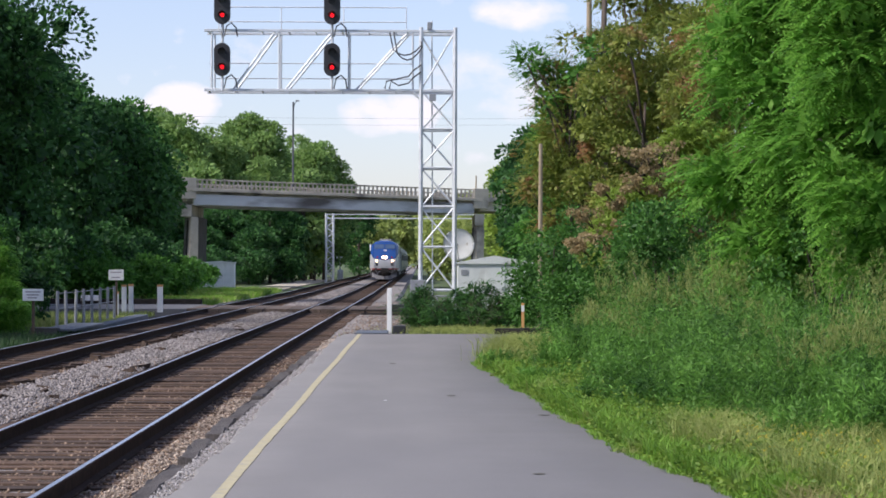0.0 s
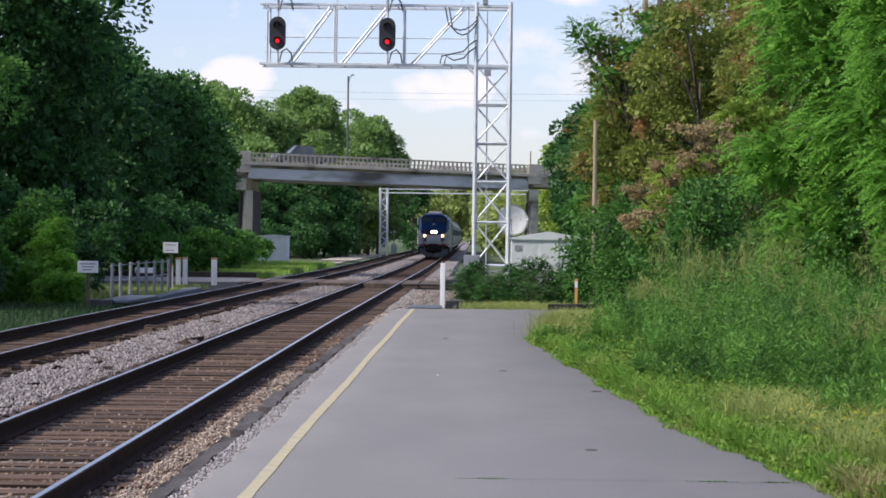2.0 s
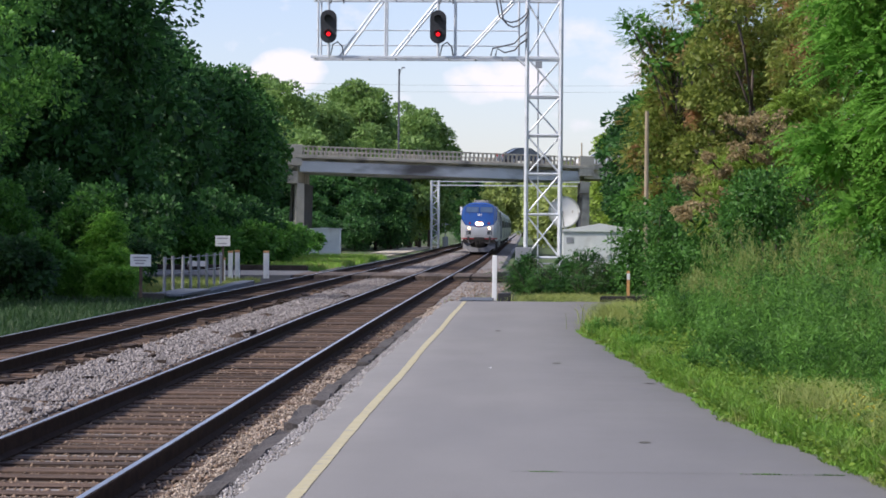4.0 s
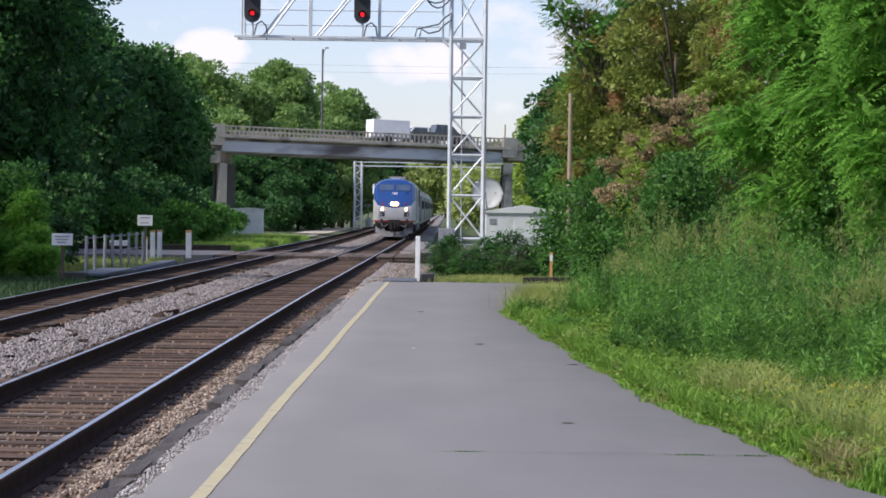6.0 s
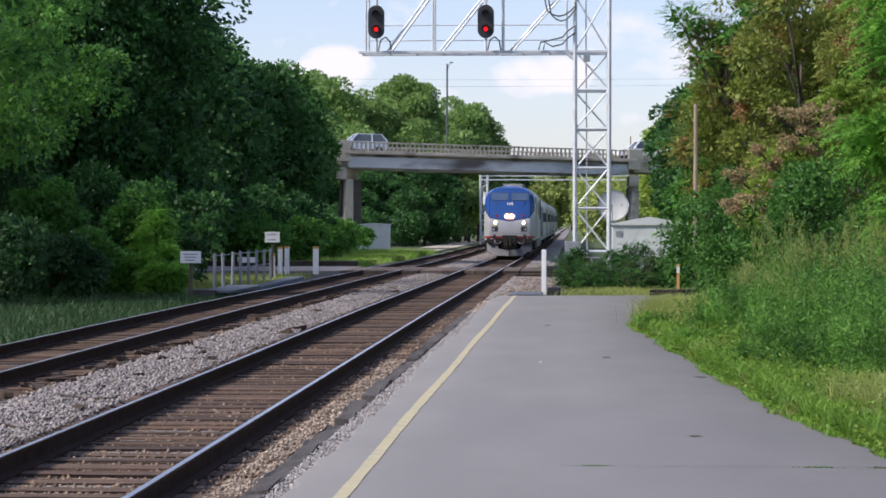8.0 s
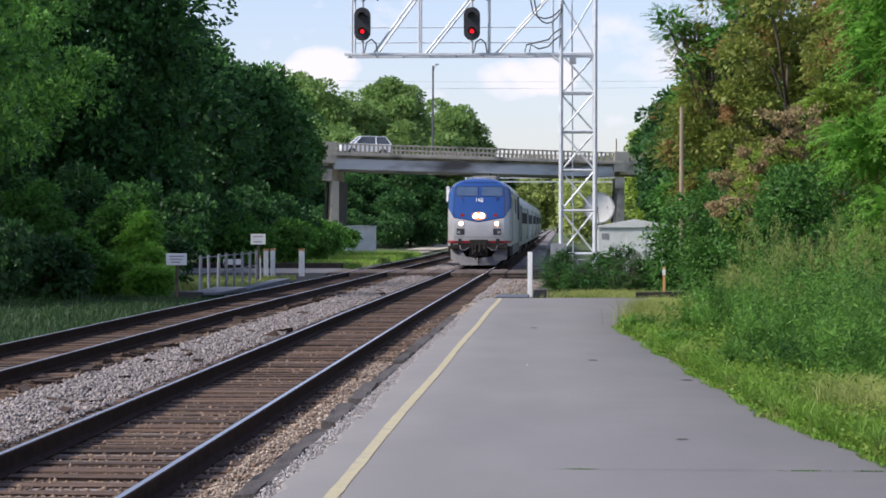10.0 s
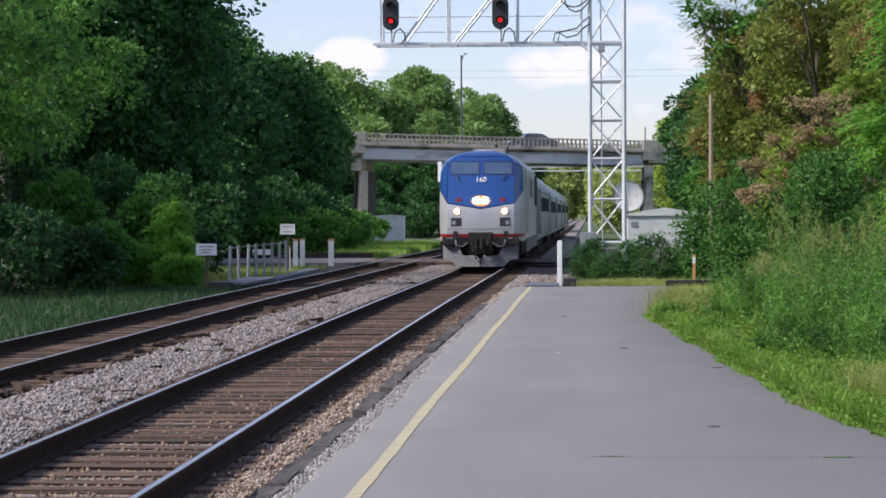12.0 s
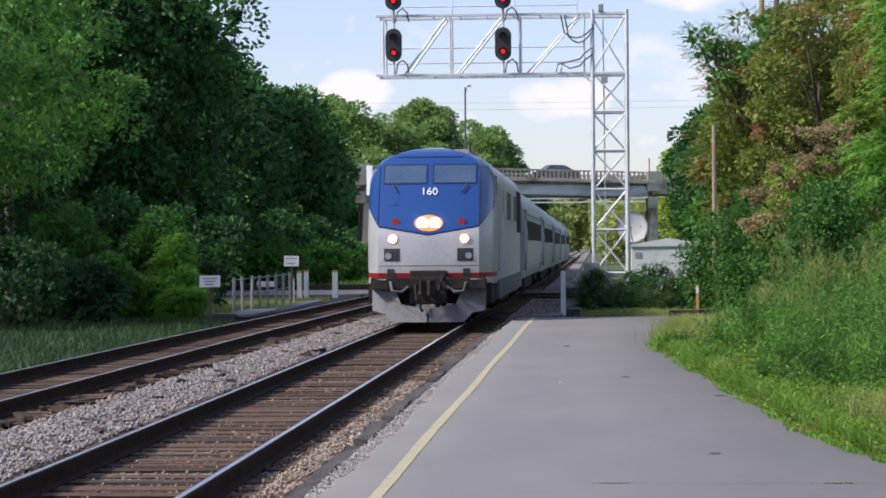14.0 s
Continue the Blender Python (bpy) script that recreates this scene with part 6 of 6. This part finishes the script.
def spray_shrub(at, reach, label, seed):
    """Long thin stems that lean outwards, each with feathery side leaves."""
    rng = np.random.default_rng(seed)
    t = thing("shrub", at)
    base, way = [], []
    for k in range(22):
        a = rng.uniform(0, math.tau)
        r, h = reach * rng.uniform(0.4, 1.0), reach * rng.uniform(0.5, 1.15)
        tip = Vector((r * math.cos(a), r * math.sin(a) * 0.6, h))
        part("stem", bent(bmesh.new(), [(0, 0, -0.1), (tip.x * 0.35, tip.y * 0.35, h * 0.6), tip], 0.012, 0.004, 4), BARK, t)
        for s in np.linspace(0.35, 1.0, 14):
            base.append((tip.x * s ** 1.4, tip.y * s ** 1.4, h * s ** 0.8))
            way.append((tip.x, tip.y, 0.3))
    v, f = fronds(rng, np.array(base), unit(np.array(way)), 0.24, 5, 0.07, 0.3)
    raw("foliage", v, f, LEAF_BUSH, t)
    tagged(t, label, "shrub")


for sx, sy, reach, seed in ((0.15, 66.2, 1.15, 331), (1.0, 65.6, 1.2, 332), (1.9, 65.4, 1.3, 333), (2.5, 66.4, 1.1, 334), (0.55, 64.6, 0.8, 335), (1.5, 64.2, 0.8, 336)):
    spray_shrub((sx, sy, -0.4), reach, "wispy green shrub with leaning stems at the platform end", seed)


def small_railing():
    """Dark pipe railing at the foot of the gantry."""
    t = thing("pipe_railing", (-0.25, 78.3, -0.45))
    for x in (0.0, 0.4, 0.8, 1.2):
        part("post", tubed((x, 0, -0.1), (x, 0, 1.05), 0.03), GALV_DULL, t)
    for z in (0.55, 1.02):
        part("rail", tubed((0, 0, z), (1.2, 0, z), 0.025), GALV_DULL, t)
    tagged(t, "low grey pipe railing at the gantry foot", "railing")


small_railing()
t = thing("road_barrier", (-13.3, 96, -0.2))
part("board", boxed(-0.42, 0.42, -0.03, 0.03, 0.28, 0.5, bevel=0.01), SIGN_WHITE, t)
for x in (-0.35, 0.35):
    part("foot", boxed(x - 0.04, x + 0.04, -0.06, 0.06, -0.02, 0.4), TIMBER, t)
tagged(t, "low white board barrier beside the road", "barrier")


def weed_bank():
    """Tall feathery weeds: fountains of stems with fine leaves, paler plumes at the top."""
    rng = np.random.default_rng(7)
    V, F, PV, PF, nv, pv = [], [], [], [], 0, 0
    for k in range(210):
        y = rng.uniform(20.5, 44)
        edge = platform_right(y)
        inset = 0.5 + max(0.0, 27 - y) * 0.14 + max(0.0, y - 37) * 0.13 + rng.normal(0, 0.2)
        far = rng.random() * 4.4
        x = edge + inset + far
        grow = min(1.0, 0.28 + far * 0.7)
        tall = (1.0 + 0.26 * math.sin(x * 2.3 + y * 0.6) + rng.normal(0, 0.2) + (0.3 if rng.random() < 0.16 else 0.0)) * grow
        seeded = math.sin(x * 3.1) + math.sin(y * 0.9 + x) + rng.normal(0, 0.3) > 0.8
        for j in range(24):
            off = rng.normal(0, 0.17, 2)
            h = max(0.25, tall * rng.uniform(0.8, 1.12) * (1.1 - 0.55 * min(1.0, (off[0] ** 2 + off[1] ** 2) / 0.12)))
            lean = off * 1.1 + rng.normal(0, 0.07, 2)
            rx, ry = x + off[0] * 0.8, y + off[1] * 0.8
            m = 48
            s = rng.uniform(0.05, 1.0, m)
            c = np.stack([rx + lean[0] * s * s * h, ry + lean[1] * s * s * h, s * h - 0.04], 1)
            a = rng.uniform(0, math.tau, m)
            out = np.stack([np.cos(a), np.sin(a), rng.uniform(0.3, 1.3, m)], 1)
            v, f = leaves(rng, c, out, 0.085, 0.014, droop=0.0)
            V.append(v)
            F.append(f + nv)
            nv += len(v)
            if seeded and grow > 0.8 and h > tall * 0.85:
                m = 46
                s = rng.uniform(0.9, 1.15, m)
                wide = 0.015 + 0.16 * np.maximum(0.0, 1.17 - s)
                c = np.stack([rx + lean[0] * s * s * h + rng.normal(0, 1, m) * wide, ry + lean[1] * s * s * h + rng.normal(0, 1, m) * wide, s * h], 1)
                v, f = leaves(rng, c, np.tile(np.array([[0, 0, 1.0]]), (m, 1)), 0.07, 0.009, droop=-0.4)
                PV.append(v)
                PF.append(f + pv)
                pv += len(v)
    tagged(raw("tall_weeds", np.concatenate(V), np.concatenate(F), WEED), "tall feathery green weeds beside the platform", "weeds", kind="stuff")
    tagged(raw("weed_plumes", np.concatenate(PV), np.concatenate(PF), PLUME), "pale seed plumes on top of the weeds", "weeds", kind="stuff")


def grass_patch(name, label, seed, n, area, height, width, bend=0.6, material=None):
    rng = np.random.default_rng(seed)
    roots = area(rng, n)
    v, f = blades(rng, roots, height, width, bend)
    return tagged(raw(name, v, f, material or GRASS), label, "grass", kind="stuff")


def verge(reach, y0, y1, start=-0.1, z=-0.03):
    def area(rng, n):
        y = y0 * (y1 / y0) ** rng.uniform(0, 1, n)
        x = np.array([platform_right(v) for v in y]) + start + np.abs(rng.normal(0, 0.5, n)) * reach
        return np.stack([x, y, np.full(n, z)], 1)
    return area


def tufted(tufts, y0, y1, near, far):
    """Separate tufts scattered behind the platform edge."""
    def area(rng, n):
        cy = y0 * (y1 / y0) ** rng.uniform(0, 1, tufts)
        cx = np.array([platform_right(v) for v in cy]) + near + (far - near) * rng.random(tufts)
        k = rng.integers(0, tufts, n)
        return np.stack([cx[k] + rng.normal(0, 0.09, n), cy[k] + rng.normal(0, 0.14, n), np.full(n, -0.03)], 1)
    return area


def tuft(x, y, sx, sy, z):
    def area(rng, n):
        return np.stack([x + rng.normal(0, sx, n), y + rng.normal(0, sy, n), np.full(n, z)], 1)
    return area


def patch(x0, x1, y0, y1, z):
    def area(rng, n):
        return np.stack([rng.uniform(x0, x1, n), y0 * (y1 / y0) ** rng.uniform(0, 1, n), np.full(n, z)], 1)
    return area


def low_weeds():
    """Mounds of small broad leaves along the asphalt edge and among the tall weeds."""
    rng = np.random.default_rng(77)
    V, F, nv = [], [], 0
    for k in range(420):
        y = 15.5 * (44 / 15.5) ** rng.random()
        far = abs(rng.normal(0, 0.5))
        x = platform_right(y) + 0.05 + far
        h = rng.uniform(0.04, 0.16) + 0.3 * min(far, 1.0)
        m = 70
        d = unit(rng.normal(0, 1, (m, 3)))
        c = np.array([x, y, 0.0]) + d * np.array([0.16, 0.2, h]) * rng.uniform(0.5, 1.0, (m, 1))
        c[:, 2] = np.abs(c[:, 2])
        v, f = leaves(rng, c, d * np.array([1, 1, 0.5]), 0.05, 0.03, droop=0.0)
        V.append(v)
        F.append(f + nv)
        nv += len(v)
    tagged(raw("low_weeds", np.concatenate(V), np.concatenate(F), LEAF_LOW), "low broad-leaved weeds at the platform edge", "weeds", kind="stuff")


def yellow_flowers():
    """Small yellow flower heads scattered in the long grass."""
    rng = np.random.default_rng(88)
    n = 170
    y = rng.uniform(16.5, 21.5, n)
    x = np.array([platform_right(v) for v in y]) + rng.uniform(0.5, 1.6, n)
    c = np.stack([x, y, rng.uniform(0.1, 0.3, n)], 1)
    heads = np.repeat(c, 4, 0) + rng.normal(0, 0.012, (4 * n, 3))
    v, f = leaves(rng, heads, unit(rng.normal(0, 1, (4 * n, 3))), 0.02, 0.016, droop=-0.3)
    tagged(raw("yellow_flowers", v, f, FLOWER), "small yellow flowers in the long grass", "flowers", kind="stuff")


weed_bank()
low_weeds()
yellow_flowers()
grass_patch("verge_grass", "short bright grass creeping over the platform edge", 31, 22000, verge(0.8, 15, 46), 0.08, 0.005, 0.9)
grass_patch("verge_grass", "long yellowing grass beside the platform", 32, 15000, tufted(110, 14.5, 23, 0.5, 2.6), 0.42, 0.0035, 0.9, PALE_GRASS)
grass_patch("verge_grass", "rough green grass below the weeds", 39, 44000, verge(2.2, 14.5, 43, 0.05), 0.26, 0.005, 0.9)
grass_patch("verge_grass", "pale dry grass at the end of the weeds", 33, 16000, tuft(1.95, 41.2, 0.3, 1.2, -0.03), 0.52, 0.005, 0.8, PALE_GRASS)
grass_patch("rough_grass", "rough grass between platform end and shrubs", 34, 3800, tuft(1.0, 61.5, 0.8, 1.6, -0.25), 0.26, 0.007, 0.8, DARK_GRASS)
grass_patch("rough_grass", "thin dry grass at the platform end", 41, 5500, tuft(1.3, 60.8, 0.9, 1.2, -0.25), 0.34, 0.006, 0.8, PALE_GRASS)
# shade of the trees on this strip comes from the darker grass colour
grass_patch("rough_grass", "rough green grass beside the far track, shade in its colour", 35, 34000, patch(-17, -9.35, 30, 68, -0.46), 0.24, 0.009, 0.7, DARK_GRASS)
grass_patch("rough_grass", "bright grass bank beside the road", 36, 26000, patch(-17.5, -10.8, 108, 185, -0.74), 0.45, 0.022, 0.6)
grass_patch("rough_grass", "short grass around the guard posts", 37, 9000, patch(-14.5, -10.2, 76, 92, -0.42), 0.22, 0.012, 0.6, PALE_GRASS)
grass_patch("crack_grass", "tufts of grass growing in a platform crack", 38, 420, lambda rng, n: np.stack([np.where(rng.random(n) < 0.4, 0.15 + rng.normal(0, 0.06, n), np.where(rng.random(n) < 0.6, 1.75, 2.2) + rng.normal(0, 0.07, n)), 16.98 + rng.normal(0, 0.012, n), np.full(n, 0.0)], 1), 0.014, 0.003, 0.9, WEED)

# ---- ballast stones, timbers and ties ----
_r = np.random.default_rng(5)


def crest(p):
    """Lifts stones onto the low ridge of ballast between the tracks."""
    p[:, 2] += 0.04 * np.clip(1 - np.abs(p[:, 0] + 5.75) / 0.75, 0, 1)
    return p


scatter_stones("ballast_stones", 51, crest(spots(_r, 48000, -6.28, -5.02, 14, 95, TIE_Z + 0.0, 0.022)), 0.023, STONE, "pale grey crushed ballast stones between the tracks")
scatter_stones("oily_stones", 52, np.concatenate([spots(_r, 30000, -5.0, -2.2, 13.5, 60, TIE_Z - 0.033, 0.016), spots(_r, 9000, -9.0, -6.45, 26, 70, TIE_Z - 0.045, 0.016), spots(_r, 900, -2.9, -2.22, 13.5, 50, TIE_Z - 0.0, 0.025), spots(_r, 5000, -6.5, -6.1, 16, 85, TIE_Z - 0.01, 0.02), spots(_r, 2600, -6.2, -5.0, 14, 85, TIE_Z + 0.012, 0.02)]), 0.022, RUST_STONE, "rust and oil stained stones between the ties")


scatter_stones("edge_gravel", 53, np.concatenate([spots(_r, 7500, -2.68, -2.22, 13, 34, TIE_Z - 0.002, 0.014), spots(_r, 16000, -2.95, -2.23, 13, 52, TIE_Z - 0.03, 0.02), spots(_r, 4000, -2.03, -1.86, 13, 50, -0.10, 0.03)]), 0.0145, GRAVEL, "fine tan and grey gravel beside the platform")


scatter_stones("edge_stones", 54, spots(_r, 15000, -2.03, -1.86, 13, 48, -0.075, 0.03), 0.010, CHIP, "pale grey chippings between timbers and asphalt")


apron = mesh_ob("gravel_apron", dipped(prism(bmesh.new(), [(-1.6, 57.3), (-0.2, 57.3), (0.7, 66), (0.9, 80), (0.6, 130), (-1.6, 130)], "z", -0.9, TIE_Z - 0.08), (75, 100, 125)), BALLAST)
tagged(apron, "grey gravel apron beyond the platform end", "gravel", kind="structure")
scatter_stones("apron_stones", 55, np.concatenate([spots(_r, 9000, -2.3, 0.55, 57.6, 125, TIE_Z - 0.06, 0.025), spots(_r, 7000, -6.3, -5.0, 95, 190, TIE_Z + 0.02, 0.025)]), 0.04, STONE, "scattered ballast stones beyond the platform end")
scatter_stones("apron_dirt", 56, spots(_r, 5000, -2.3, 0.55, 57.6, 125, TIE_Z - 0.055, 0.025), 0.035, RUST_STONE, "brown stained stones beyond the platform end")
fines = mesh_ob("gravel_fines", dipped(boxed(-3.0, -2.2, 8, 62, TIE_Z - 0.2, TIE_Z - 0.02), (50,)), FINES)
tagged(fines, "tan gravel fines between near rail and platform", "gravel", kind="structure")


def edge_timbers():
    rng = random.Random(9)
    t = new("edge_timbers")
    y = 13.0
    while y < 47:
        ln = rng.uniform(1.8, 3.8)
        bm = boxed(-0.085, 0.085, 0, ln - 0.06, -0.2, 0.0, bevel=0.02)
        for k in range(1, 7):
            bmesh.ops.bisect_plane(bm, geom=bm.verts[:] + bm.edges[:] + bm.faces[:], plane_co=(0, (ln - 0.06) * k / 7, 0), plane_no=(0, 1, 0))
        for v in bm.verts:
            v.co.x += rng.uniform(-0.014, 0.014)
            v.co.z += rng.uniform(-0.025, 0.008)
        p = part("timber", bm, OLD_EDGE, t)
        p.matrix_basis = pose(-2.13 + rng.uniform(-0.03, 0.03), y, -0.045 + rng.uniform(-0.03, 0.01), 0, 0, rng.uniform(-1.0, 1.0))
        y += ln + (rng.uniform(0.0, 0.15) if rng.random() < 0.85 else rng.uniform(0.3, 0.8))
    tagged(t, "broken weathered timbers along the platform edge", "edging", kind="structure")


def tie_debris():
    """Rotten splinters and slabs of old ties lying along the ballast shoulder."""
    rng = np.random.default_rng(61)
    bm = bmesh.new()
    for k in range(150):
        y = 20 * (80 / 20) ** rng.random()
        w, d, h = rng.uniform(0.06, 0.16), rng.uniform(0.15, 0.6), rng.uniform(0.03, 0.08)
        m = Matrix.Translation((rng.normal(-6.4, 0.1) if k % 4 else rng.uniform(-6.2, -5.1), y, TIE_Z + 0.025 + dip(y))) @ Matrix.Rotation(rng.normal(0, 0.9), 4, "Z") @ Matrix.Rotation(rng.normal(0, 0.15), 4, "X")
        for v in bmesh.ops.create_cube(bm, size=1.0)["verts"]:
            v.co = m @ Vector((v.co.x * w * rng.uniform(0.6, 1.3), v.co.y * d * rng.uniform(0.7, 1.2), v.co.z * h * rng.uniform(0.6, 1.3)))
    me = bpy.data.meshes.new("tie_debris")
    bm.to_mesh(me)
    me.materials.append(TIE)
    tagged(new("tie_debris", me), "dark rotten splinters of old ties on the ballast", "debris", kind="stuff")


tie_debris()
edge_timbers()
add_ties(track_1, 1)
add_ties(track_2, 2)

motions()
